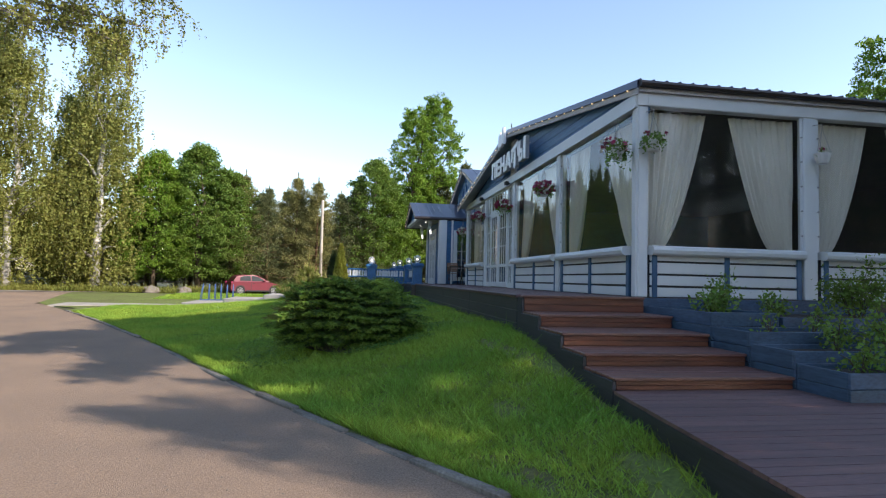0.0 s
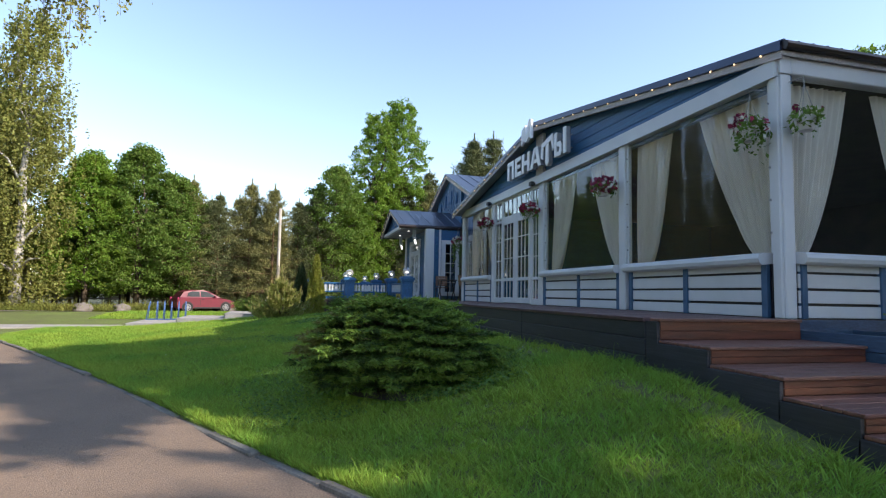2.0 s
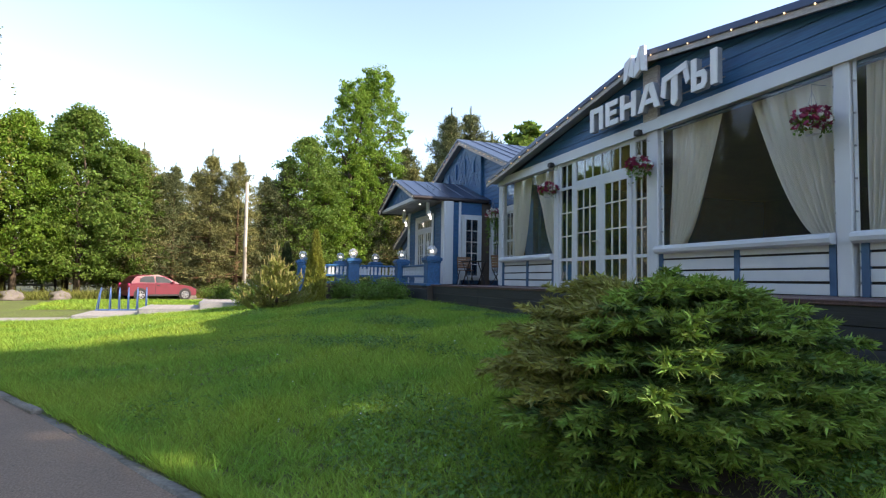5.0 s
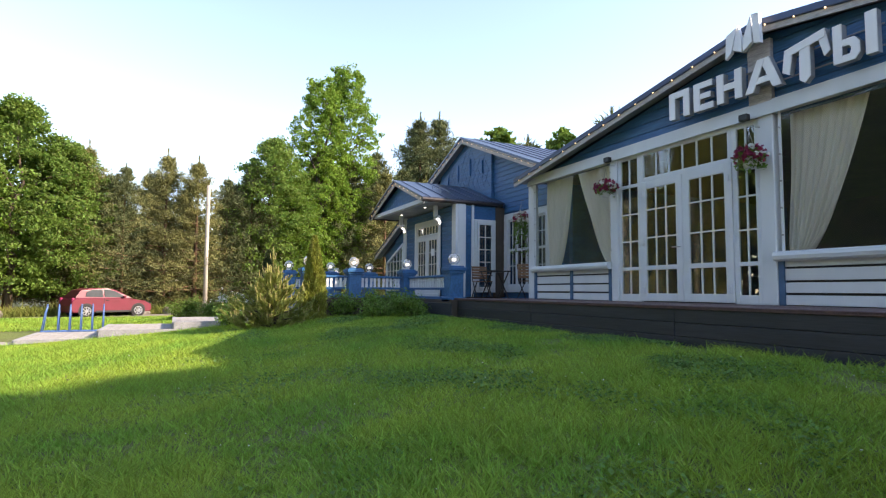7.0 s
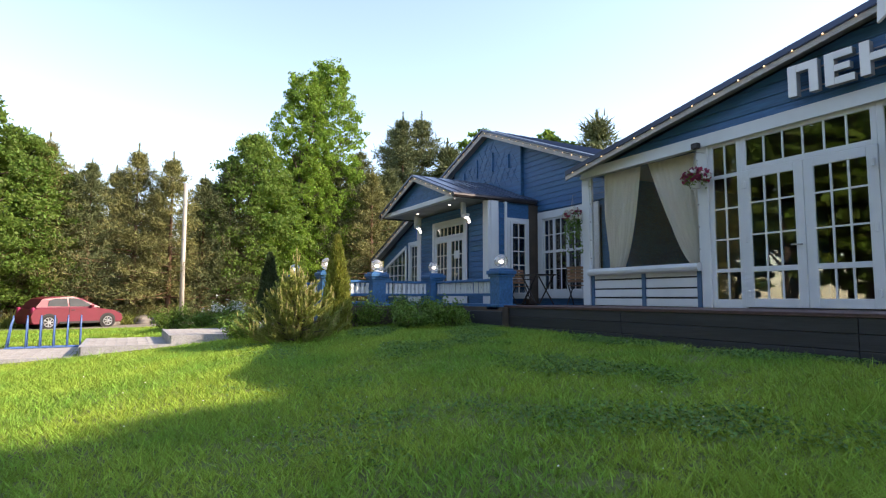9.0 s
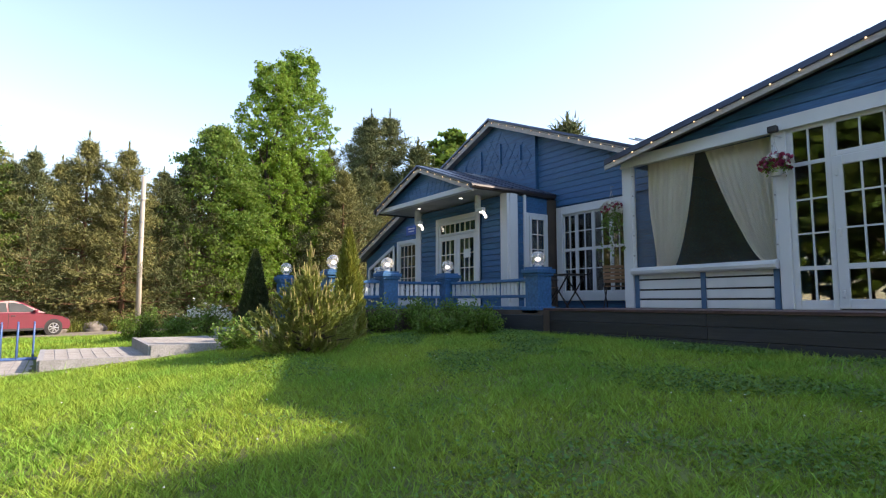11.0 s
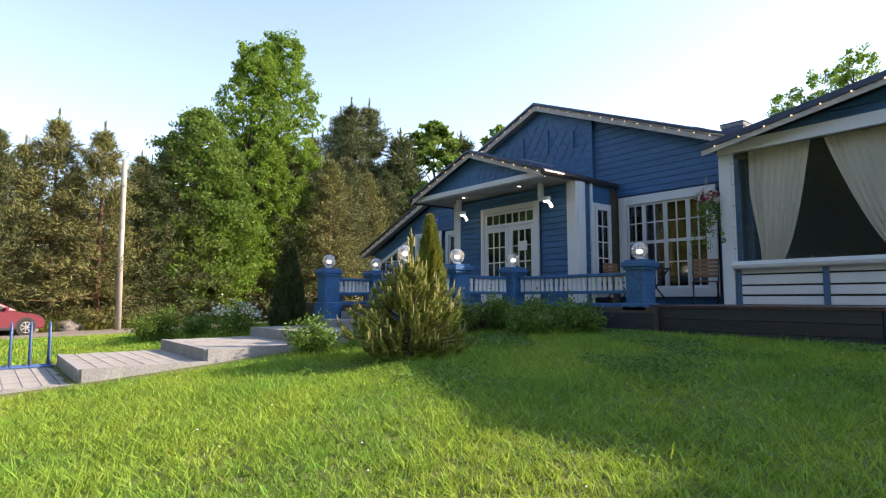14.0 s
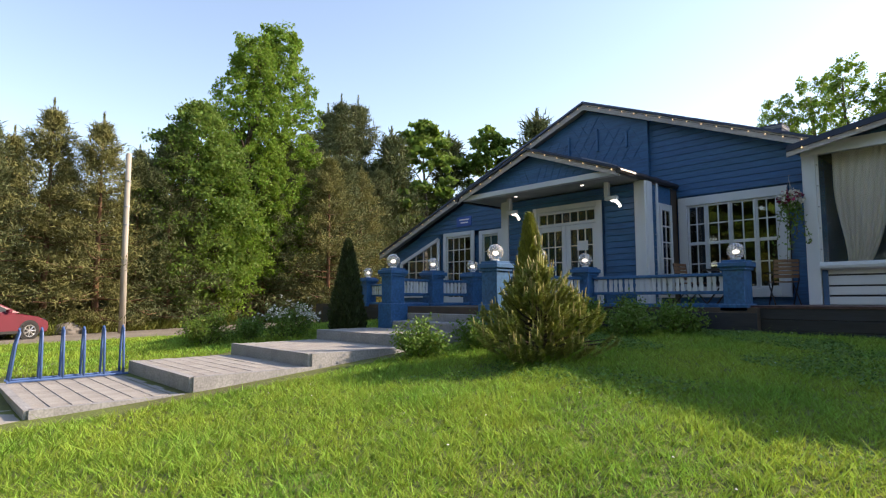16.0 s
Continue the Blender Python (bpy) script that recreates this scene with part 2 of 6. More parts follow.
M_POT = mat("white_pot", (0.68, 0.68, 0.67), 0.5)
M_SOIL = mat("soil", (0.035, 0.026, 0.02), 0.95, None, 8.0, bump=0.6)
M_SIGNBLUE = mat("blue_plate", (0.03, 0.12, 0.50), 0.4)
M_FOREST = mat("forest_floor", (0.075, 0.085, 0.03), 0.95, (0.05, 0.05, 0.025), 0.6, bump=0.6, bscale=12, fine=6)
M_STEEL = mat("grey_metal", (0.35, 0.36, 0.38), 0.4, None, 4.0, metal=0.5)


# ---------- mesh helpers ----------
class Geo:
    """Collects vertices and faces of one mesh."""

    def __init__(self):
        self.v, self.f = [], []

    def add(self, verts, faces):
        o = len(self.v)
        self.v.extend(tuple(p) for p in verts)
        self.f.extend(tuple(i + o for i in q) for q in faces)
        return self

    def box(self, x0, x1, y0, y1, z0, z1, b=0.0):
        x0, x1, y0, y1, z0, z1 = min(x0, x1), max(x0, x1), min(y0, y1), max(y0, y1), min(z0, z1), max(z0, z1)
        b = min(b, (x1 - x0) * 0.4, (y1 - y0) * 0.4, (z1 - z0) * 0.4)
        if b <= 0:
            v = [(x, y, z) for z in (z0, z1) for y in (y0, y1) for x in (x0, x1)]
            return self.add(v, [(0, 2, 3, 1), (4, 5, 7, 6), (0, 1, 5, 4), (2, 6, 7, 3), (0, 4, 6, 2), (1, 3, 7, 5)])
        bm = bmesh.new()
        bmesh.ops.create_cube(bm, size=1.0)
        for p in bm.verts:
            p.co = ((x0 + x1) / 2 + p.co.x * (x1 - x0), (y0 + y1) / 2 + p.co.y * (y1 - y0), (z0 + z1) / 2 + p.co.z * (z1 - z0))
        bmesh.ops.bevel(bm, geom=list(bm.edges), offset=b, segments=1, affect='EDGES')
        return self.take(bm)

    def take(self, bm):
        bm.verts.index_update()
        self.add([p.co[:] for p in bm.verts], [[p.index for p in q.verts] for q in bm.faces])
        bm.free()
        return self

    def prism(self, poly, axis, a, b):
        """A polygon of two coordinates pushed along an axis from a to b."""
        n = len(poly)
        put = {"x": lambda p, d: (d, p[0], p[1]), "y": lambda p, d: (p[0], d, p[1]), "z": lambda p, d: (p[0], p[1], d)}[axis]
        v = [put(p, a) for p in poly] + [put(p, b) for p in poly]
        f = [tuple(range(n)), tuple(range(2 * n - 1, n - 1, -1))] + [(i, i + n, (i + 1) % n + n, (i + 1) % n) for i in range(n)]
        return self.add(v, f)

    def tube(self, pts, radii, sides=8, cap=True):
        pts = [Vector(p) for p in pts]
        if not hasattr(radii, "__len__"):
            radii = [radii] * len(pts)
        v = []
        for i, p in enumerate(pts):
            d = (pts[min(i + 1, len(pts) - 1)] - pts[max(i - 1, 0)]).normalized()
            a = d.orthogonal().normalized() if abs(d.z) > 0.9 else d.cross(Vector((0, 0, 1))).normalized()
            if abs(d.z) > 0.9:
                a = Vector((1, 0, 0)) - d * d.x
                a.normalize()
            c = d.cross(a)
            for k in range(sides):
                t = 2 * math.pi * k / sides
                v.append(p + (a * math.cos(t) + c * math.sin(t)) * radii[i])
        f = []
        for i in range(len(pts) - 1):
            for k in range(sides):
                f.append((i * sides + k, i * sides + (k + 1) % sides, (i + 1) * sides + (k + 1) % sides, (i + 1) * sides + k))
        if cap:
            f.append(tuple(range(sides - 1, -1, -1)))
            f.append(tuple(range((len(pts) - 1) * sides, len(pts) * sides)))
        return self.add(v, f)

    def ball(self, c, r, sub=2, squash=1.0, rough=0.0):
        bm = bmesh.new()
        bmesh.ops.create_icosphere(bm, subdivisions=sub, radius=1.0)
        for p in bm.verts:
            k = 1 + rough * noise.noise(p.co * 2.3 + Vector(c))
            p.co = Vector(c) + Vector((p.co.x * r, p.co.y * r, p.co.z * r * squash)) * k
        return self.take(bm)

    def lathe(self, prof, c, sides=16):
        v = [(c[0] + r * math.cos(2 * math.pi * k / sides), c[1] + r * math.sin(2 * math.pi * k / sides), c[2] + z) for r, z in prof for k in range(sides)]
        f = [(i * sides + k, i * sides + (k + 1) % sides, (i + 1) * sides + (k + 1) % sides, (i + 1) * sides + k) for i in range(len(prof) - 1) for k in range(sides)]
        f += [tuple(range(sides - 1, -1, -1)), tuple(range((len(prof) - 1) * sides, len(prof) * sides))]
        return self.add(v, f)

    def mesh(self, name, material, smooth=False):
        me = bpy.data.meshes.new(name)
        me.from_pydata(self.v, [], self.f)
        me.materials.append(material)
        if smooth:
            me.shade_smooth()
        bm = bmesh.new()
        bm.from_mesh(me)
        bmesh.ops.recalc_face_normals(bm, faces=bm.faces)
        bm.to_mesh(me)
        bm.free()
        return me


def part(name, geo, material, parent, label="", smooth=False):
    ob = new(name, geo.mesh(name, material, smooth))
    if parent:
        ob.parent = parent
    if label:
        ob["label"] = label
    return ob


def thing(name, label, category, at=(0, 0, 0), group="", kind="", rz=0.0):
    ob = new(name)
    ob.empty_display_size = 0.1
    ob.matrix_basis = pose(*at, 0, 0, rz)
    return tagged(ob, label, category, group, kind)


def structure(name, geo, material, label, category, smooth=False):
    return tagged(part(name, geo, material, None, "", smooth), label, category, "", "structure")


def array_mesh(name, verts, faces, material):
    """A mesh from arrays: verts (n, 3) and faces (m, k)."""
    me = bpy.data.meshes.new(name)
    verts = np.asarray(verts, dtype=np.float32)
    faces = np.asarray(faces, dtype=np.int32)
    m, k = faces.shape
    me.vertices.add(len(verts))
    me.vertices.foreach_set("co", verts.ravel())
    me.loops.add(m * k)
    me.loops.foreach_set("vertex_index", faces.ravel())
    me.polygons.add(m)
    me.polygons.foreach_set("loop_start", np.arange(0, m * k, k, dtype=np.int32))
    me.polygons.foreach_set("loop_total", np.full(m, k, dtype=np.int32))
    me.materials.append(material)
    me.update(calc_edges=True)
    return me


DECK = 1.27


def smooth_step(a, b, t):
    t = min(1.0, max(0.0, (t - a) / (b - a)))
    return t * t * (3 - 2 * t)


def kerb_y(x):
    return 5.97 + 0.6 * x if x < 0 else 5.97 + 0.53 * x + 0.005 * x * x


def ground_z(x, y):
    """Height of the lawn and road."""
    k = kerb_y(x)
    base = 0.02
    deck_side = 0.74 if x > -0.3 else 0.74 - 0.42 * smooth_step(-0.3, -3.4, x) - 0.2 * smooth_step(-3.4, -7.0, x)
    k2 = k if x < 12 else kerb_y(12)
    lawn = 0.06 + (deck_side + 0.06 * smooth_step(9, 15, x) - 0.06) * smooth_step(k2 - 0.1, 1.4, y)
    if y > k and x < 13:
        lawn = base
    far = (0.40 - 0.30 * smooth_step(22.5, 31.5, x)) * smooth_step(14, 28, x) * smooth_step(60, 20, y)
    if x > 13:
        lawn = max(lawn * (1 - smooth_step(22, 30, x)) + far * smooth_step(22, 30, x), far)
    return max(lawn, base if x < 14 else far)

# ---------- ground, road, kerb ----------
def sheet(name, material, label, category, xs, ys, height, keep=None):
    v, f, idx = [], [], {}
    for i, x in enumerate(xs):
        for j, y in enumerate(ys):
            idx[i, j] = len(v)
            v.append((x, y, height(x, y)))
    for i in range(len(xs) - 1):
        for j in range(len(ys) - 1):
            cx, cy = (xs[i] + xs[i + 1]) / 2, (ys[j] + ys[j + 1]) / 2
            if keep is None or keep(cx, cy):
                f.append((idx[i, j], idx[i + 1, j], idx[i + 1, j + 1], idx[i, j + 1]))
    g = Geo()
    g.add(v, f)
    return structure(name, g, material, label, category, True)


near = [-30 + 0.5 * i for i in range(181)]
far_steps = [80, 110, 160, 260, 500, 1200]
GX = [-p for p in reversed(far_steps)] + near + far_steps
GY = [-p for p in reversed(far_steps)] + [-30 + 0.5 * i for i in range(161)] + [70, 110, 200, 500, 1200]


def sunk(x, y):
    """Bare ground under lawn, road and buildings, reaching the horizon."""
    return ground_z(x, y) - 0.03


sheet("ground", M_FOREST, "mossy brown-green forest ground reaching the horizon", "ground", GX, GY, sunk)


def on_road(x, y):
    return y > kerb_y(x) + 0.1 and x < 17 + 0.25 * (y - 10)


def draped(name, material, label, category, u0, u1, nu, v0, v1, nv, place, lift):
    g = Geo()
    pts = []
    for i in range(nu + 1):
        for j in range(nv + 1):
            x, y = place(u0 + (u1 - u0) * i / nu, v0 + (v1 - v0) * j / nv)
            pts.append((x, y, ground_z(x, y) + lift))
    w = nv + 1
    g.add(pts, [(i * w + j, (i + 1) * w + j, (i + 1) * w + j + 1, i * w + j + 1) for i in range(nu) for j in range(nv)])
    return structure(name, g, material, label, category, True)


# the drive runs along the kerb and turns away by the far corner of the lawn
draped("road", M_ASPHALT, "worn brown-grey asphalt drive with cracks and sand", "road", -24, 17.5, 84, 0.0, 9.0, 18,
       lambda u, v: (u, kerb_y(u) + v), 0.006)
draped("road_bend", M_ASPHALT, "worn asphalt where the drive bends away to the lane", "road", 17.5, 33, 32, 0.0, 1.0, 16,
       lambda u, v: (u, 17.0 + 0.25 * (u - 17.5) + (9.2 - 0.1 * (u - 17.5)) * v), 0.006)
draped("road_far", M_FARROAD, "pale gravelly lane in front of the pine wood", "road", -26, 60, 172, 29.5, 34.3, 14,
       lambda u, v: (v + (8 - u) * 0.46 if u < 24 else v - 7.4, u), 0.035)


def lawn_end(u):
    far = 13.6 + 0.05 * u if u < 15 else 14.35 + 1.1 * (u - 15)
    return min(kerb_y(u), far, 20.3)


draped("lawn", M_LAWN, "green mown lawn rising towards the deck", "lawn", -5.2, 33.0, 110, 0.0, 1.0, 40,
       lambda u, v: (u, 1.5 + (lawn_end(u) - 0.05 - 1.5) * v), 0.004)

kerb_stone = Geo().box(-0.49, 0.49, -0.052, 0.052, -0.12, 0.092, 0.016).mesh("kerb_stone", M_KERB)
kerb = thing("kerb", "weathered grey concrete kerb between drive and lawn", "kerb", kind="structure")
for i in range(25):
    x = -7.5 + 0.86 * i
    slope = 0.6 if x < 0 else 0.53 + 0.01 * x
    ob = new("kerb_stone", kerb_stone)
    ob.parent = kerb
    ob.matrix_basis = pose(x, kerb_y(x) - 0.02, 0.0 + random.uniform(-0.03, 0.012), random.uniform(-5, 5), random.uniform(-1.4, 1.4), math.degrees(math.atan(slope)) + random.uniform(-1, 1))

# ---------- stepped paved path up to the porch ----------
SLABS = [(11.35, 9.65, 0.20), (9.65, 7.98, 0.40), (7.98, 6.25, 0.59), (6.25, 4.95, 0.78)]


def path_x(y):
    return 17.5 + 0.03 * (y - 8.0)


paver = Geo().box(-0.0985, 0.0985, -0.099, 0.099, -0.03, 0.0, 0.004).mesh("paver", M_PAVER)
for y1, y0, top in SLABS:
    xa, xb = path_x(y0), path_x(y1)
    g = Geo()
    g.prism([(xa, y0), (xa + 2.75, y0), (xb + 2.75, y1), (xb, y1)], "z", top - 0.35, top - 0.008)
    slab = structure("paved_landing", g, M_SLABEDGE, "low grey concrete landing paved with oblong blocks", "paved step")
    edge = Geo()
    for p, q in (((xb, y1), (xb + 2.75, y1)), ((xa, y0), (xb, y1))):
        d = Vector((q[0] - p[0], q[1] - p[1], 0)).normalized()
        n = Vector((-d.y, d.x, 0)) * 0.045
        edge.add([(p[0] - n.x, p[1] - n.y, top - 0.25), (q[0] - n.x, q[1] - n.y, top - 0.25), (q[0] + n.x, q[1] + n.y, top - 0.25), (p[0] + n.x, p[1] + n.y, top - 0.25),
                  (p[0] - n.x, p[1] - n.y, top + 0.004), (q[0] - n.x, q[1] - n.y, top + 0.004), (q[0] + n.x, q[1] + n.y, top + 0.004), (p[0] + n.x, p[1] + n.y, top + 0.004)],
                 [(0, 1, 5, 4), (1, 2, 6, 5), (2, 3, 7, 6), (3, 0, 4, 7), (4, 5, 6, 7)])
    part("edging", edge, M_SLABEDGE, slab)
    rows = round((y1 - y0) / 0.203)
    for r in range(rows):
        for c in range(13):
            if r * 13 + c > 118:
                break
            t = (r + 0.55) / rows
            y = y0 + (y1 - y0) * t
            x = xa + (xb - xa) * t + 0.15 + c * 0.202 + (0.06 if r % 2 else 0)
            ob = new("paver", paver)
            ob.parent = slab
            ob.matrix_basis = pose(x, y, top + random.uniform(-0.002, 0.002), 0, 0, random.uniform(-0.7, 0.7))
g = Geo()
g.prism([(path_x(11.4), 11.40), (path_x(11.4) + 2.75, 11.40), (19.6, 16.4), (16.2, 15.9)], "z", -0.2, 0.10)
structure("path", g, M_PAVER, "pale paved path joining the drive", "path")
for k, (ya, z) in enumerate(((4.95, 0.94), (4.55, 1.10))):
    structure("porch_step", Geo().box(17.05, 19.45, ya - 0.5, ya, z - 0.3, z, 0.015), M_SLABEDGE, "grey concrete porch step between blue pillars", "step")

# ---------- terrace deck, steps and boardwalk ----------
deck_body = structure("deck", Geo().box(0.0, 13.25, -1.0, 1.84, 0.3, DECK - 0.035).box(13.25, 27.5, -1.05, 1.84, 0.3, DECK - 0.035).box(16.4, 20.3, 2.03, 4.5, 0.3, DECK - 0.035).box(13.35, 27.5, 1.84, 2.03, 0.3, DECK - 0.035), M_INTERIOR, "raised wooden terrace deck along the restaurant front", "deck")
board = Geo().box(-0.068, 0.068, -0.95, 0.95, -0.03, 0.0, 0.005).mesh("deck_board", M_DECK)
for i in range(95):
    ob = new("deck_board", board)
    ob.parent = deck_body
    ob.matrix_basis = pose(0.08 + i * 0.142, 0.95, DECK + random.uniform(-0.0015, 0.0015))
for k in range(3):
    for j in range(4):
        x0 = 0.0 + j * 3.42
        g = Geo().box(x0 + 0.004, x0 + 3.416, 1.85, 1.88, DECK - 0.045 - 0.185 * (k + 1) + 0.006, DECK - 0.045 - 0.185 * k, 0.006)
        part("skirt_board", g, M_SKIRT, deck_body, "near-black painted board")
part("skirt_board", Geo().box(13.35, 16.4, 2.032, 2.06, 0.5, DECK - 0.12, 0.006), M_SKIRT, deck_body)
part("skirt_board", Geo().box(20.3, 27.0, 2.032, 2.06, 0.4, DECK - 0.12, 0.006), M_SKIRT, deck_body)
part("edge_board", Geo().box(-0.032, -0.002, -4.2, -0.03, 0.9, DECK - 0.01, 0.005), M_PLANTER, deck_body, "grey-blue painted edge board")
part("edge_trim", Geo().box(0.0, 13.6, 1.80, 1.90, DECK - 0.045, DECK + 0.004, 0.008), M_DECK, deck_body)

STEPS = [(-0.06, -0.21, DECK), (-0.21, -0.96, 1.045), (-0.96, -1.76, 0.885), (-1.76, -2.41, 0.735), (-2.41, -3.09, 0.60)]
for k, (xb, xf, z) in enumerate(STEPS):
    low = STEPS[k + 1][2] if k < 4 else 0.48
    st = thing("wooden_step", "red-brown stained wooden step with dark side board", "step", (0, 0, 0), "terrace steps", "structure")
    n = max(1, round((xb - xf) / 0.15))
    w = (xb + 0.02 - xf) / n
    for i in range(n):
        part("tread_board", Geo().box(xf - 0.02 + i * w + 0.003, xf - 0.02 + (i + 1) * w - 0.003, -0.01, 1.86, z - 0.032, z, 0.006), M_TREAD, st)
    h = (z - 0.034 - low) / 2
    for i in range(2):
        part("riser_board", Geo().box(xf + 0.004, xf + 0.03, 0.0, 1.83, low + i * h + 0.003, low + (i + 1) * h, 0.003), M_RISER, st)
    part("side_board", Geo().box(xf + 0.01, xb + 0.03 if k else 0.0, 1.832, 1.872, 0.1, z - 0.034, 0.005), M_SKIRT, st)
    part("stringer", Geo().box(xf + 0.032, xb + 0.03, 0.0, 1.8, 0.1, z - 0.034), M_INTERIOR, st)
walkway = thing("boardwalk", "purple-brown plank boardwalk at the foot of the steps", "boardwalk", kind="structure")


def walk_edge(x):
    """The lawn side of the boardwalk runs out slightly as it leaves the steps."""
    return 1.86 - 0.105 * (x + 3.09)


for i in range(60):
    xa, xb = -3.09 - 0.142 * (i + 1) + 0.003, -3.09 - 0.142 * i - 0.003
    g = Geo().prism([(xa, -6.0), (xb, -6.0), (xb, walk_edge(xb)), (xa, walk_edge(xa))], "z", 0.452, 0.48 + random.uniform(-0.001, 0.001))
    part("plank", g, M_DECK, walkway)
part("side_board", Geo().prism([(x, walk_edge(x) + o) for x, o in ((-11.6, -0.03), (-3.1, -0.03), (-3.1, 0.006), (-11.6, 0.006))], "z", 0.03, 0.450), M_SKIRT, walkway)
part("frame", Geo().prism([(-11.5, -5.9), (-3.1, -5.9), (-3.1, 1.8), (-11.5, walk_edge(-11.5) - 0.06)], "z", 0.02, 0.448), M_INTERIOR, walkway)

# ---------- veranda ----------
VL = 13.1
veranda = thing("veranda", "blue and white plank restaurant veranda with vinyl windows", "restaurant veranda", kind="structure")


def vpart(name, geo, material, label=""):
    return part(name, geo, material, veranda, label)


def post(x0, x1, z1=4.1, y0=-0.12, y1=0.03):
    vpart("post", Geo().box(x0, x1, y0, y1, DECK, z1, 0.012), M_WHITE)


def beam_z(x):
    """Underside of the front beam, which falls a little towards the house."""
    return 4.195 - 0.0072 * x


for a, b in ((0.0, 0.13), (3.26, 3.46), (6.62, 6.86), (9.93, 10.12), (12.88, VL)):
    post(a, b, beam_z(a) - 0.01)
vpart("beam", Geo().prism([(0.0, beam_z(0)), (VL, beam_z(VL)), (VL, beam_z(VL) + 0.20), (0.0, beam_z(0) + 0.21)], "y", -0.14, 0.045), M_WHITE)
vpart("beam_trim", Geo().prism([(0.0, beam_z(0) - 0.02), (VL, beam_z(VL) - 0.02), (VL, beam_z(VL) + 0.035), (0.0, beam_z(0) + 0.035)], "y", 0.047, 0.07), M_WHITE)
APEX_X, APEX_Z = 6.75, 5.53
EAVE_X, EAVE_Z = -0.10, 4.535
FAR_X, FAR_Z = 13.25, 4.225
SL_R = (APEX_Z - EAVE_Z) / (APEX_X - EAVE_X)
SL_L = (APEX_Z - FAR_Z) / (FAR_X - APEX_X)


def verge_y(x):
    """The front edge of the roof stands out farther towards the house."""
    return 0.06 + 0.023 * x


def v_roof(x):
    return APEX_Z - (APEX_X - x) * SL_R if x < APEX_X else APEX_Z - (x - APEX_X) * SL_L


def gable_planks(parent, x0, x1, z0, roof, y0, y1, pitch, material, cut=0.12):
    """Horizontal planks under a roof line, each its own part."""
    z = z0
    while True:
        zt = z + pitch - 0.012
        xs = [x0 + (x1 - x0) * i / 400 for i in range(401)]
        low = [x for x in xs if roof(x) - cut > z + 0.004]
        top = [x for x in xs if roof(x) - cut > zt]
        if len(low) < 4:
            return
        if len(top) >= 2:
            poly = [(low[0], z), (low[-1], z)]
            if low[-1] - top[-1] > 0.02:
                poly.append((low[-1], min(zt, roof(low[-1]) - cut)))
            poly += [(top[-1], zt), (top[0], zt)]
            if top[0] - low[0] > 0.02:
                poly.append((low[0], min(zt, roof(low[0]) - cut)))
        else:
            m = max(low, key=roof)
            poly = [(low[0], z), (low[-1], z), (m, roof(m) - cut)]
        part("plank", Geo().prism(poly, "y", y0, y1), material, parent)
        z += pitch


gable_planks(veranda, 0.02, VL - 0.02, 4.30, v_roof, -0.10, -0.03, 0.19, M_BLUE)
vpart("gable_backing", Geo().prism([(0.0, 4.12), (VL, 4.12), (VL, v_roof(VL) - 0.05), (APEX_X, APEX_Z - 0.1), (0.0, v_roof(0) - 0.1)], "y", -0.2, -0.105), M_SLATE)
vpart("king_post", Geo().box(APEX_X - 0.15, APEX_X + 0.23, -0.03, 0.05, 4.33, 5.3, 0.01), M_FASCIA, "weathered white king post behind the sign")


def roof_slab(name, parent, xa, za, xb, zb, y0, y1, thick, material, label=""):
    g = Geo().prism([(xa, za), (xb, zb), (xb, zb + thick), (xa, za + thick)], "y", y0, y1)
    return part(name, g, material, parent, label)


veranda_roof = thing("veranda_roof", "dark metal tile roof with weathered fascia boards", "roof", kind="structure")


def verge_slab(name, xa, za, xb, zb, thick, out, deep, material):
    """A sloping board or sheet behind the slanting front edge of the veranda roof."""
    v = []
    for x, z in ((xa, za), (xb, zb)):
        y = verge_y(x) + out
        back = y - deep if deep < 5 else -11.5
        v += [(x, y, z), (x, back, z), (x, back, z + thick), (x, y, z + thick)]
    g = Geo().add(v, [(0, 1, 2, 3), (7, 6, 5, 4), (0, 4, 5, 1), (1, 5, 6, 2), (2, 6, 7, 3), (3, 7, 4, 0)])
    return part(name, g, material, veranda_roof)


for xb, zb in ((EAVE_X, EAVE_Z), (FAR_X, FAR_Z)):
    verge_slab("roof_sheet", APEX_X, APEX_Z, xb, zb, 0.05, 0.0, 9, M_ROOF)
    verge_slab("verge_trim", APEX_X, APEX_Z - 0.07, xb, zb - 0.07, 0.11, 0.012, 0.03, M_ROOF)
    verge_slab("fascia_board", APEX_X, APEX_Z - 0.165, xb, zb - 0.165, 0.093, 0.0, 0.035, M_FASCIA)
    verge_slab("soffit", APEX_X, APEX_Z - 0.06, xb, zb - 0.06, 0.03, -0.04, 0.3, M_SOFFIT)
for i in range(52):
    y = 0.02 - i * 0.22
    g = Geo().tube([(APEX_X, y, APEX_Z + 0.055), (EAVE_X - 0.02, y, EAVE_Z + 0.052)], 0.022, 6)
    part("tile_rib", g, M_ROOF, veranda_roof)
part("gutter", Geo().tube([(EAVE_X - 0.04, 0.04, EAVE_Z - 0.01), (EAVE_X - 0.04, -11.5, EAVE_Z - 0.03)], 0.055, 8), M_DARKWOOD, veranda_roof, "dark brown gutter")
part("eave_board", Geo().box(EAVE_X, EAVE_X + 0.03, -11.5, 0.03, EAVE_Z - 0.12, EAVE_Z - 0.004), M_FASCIA, veranda_roof)

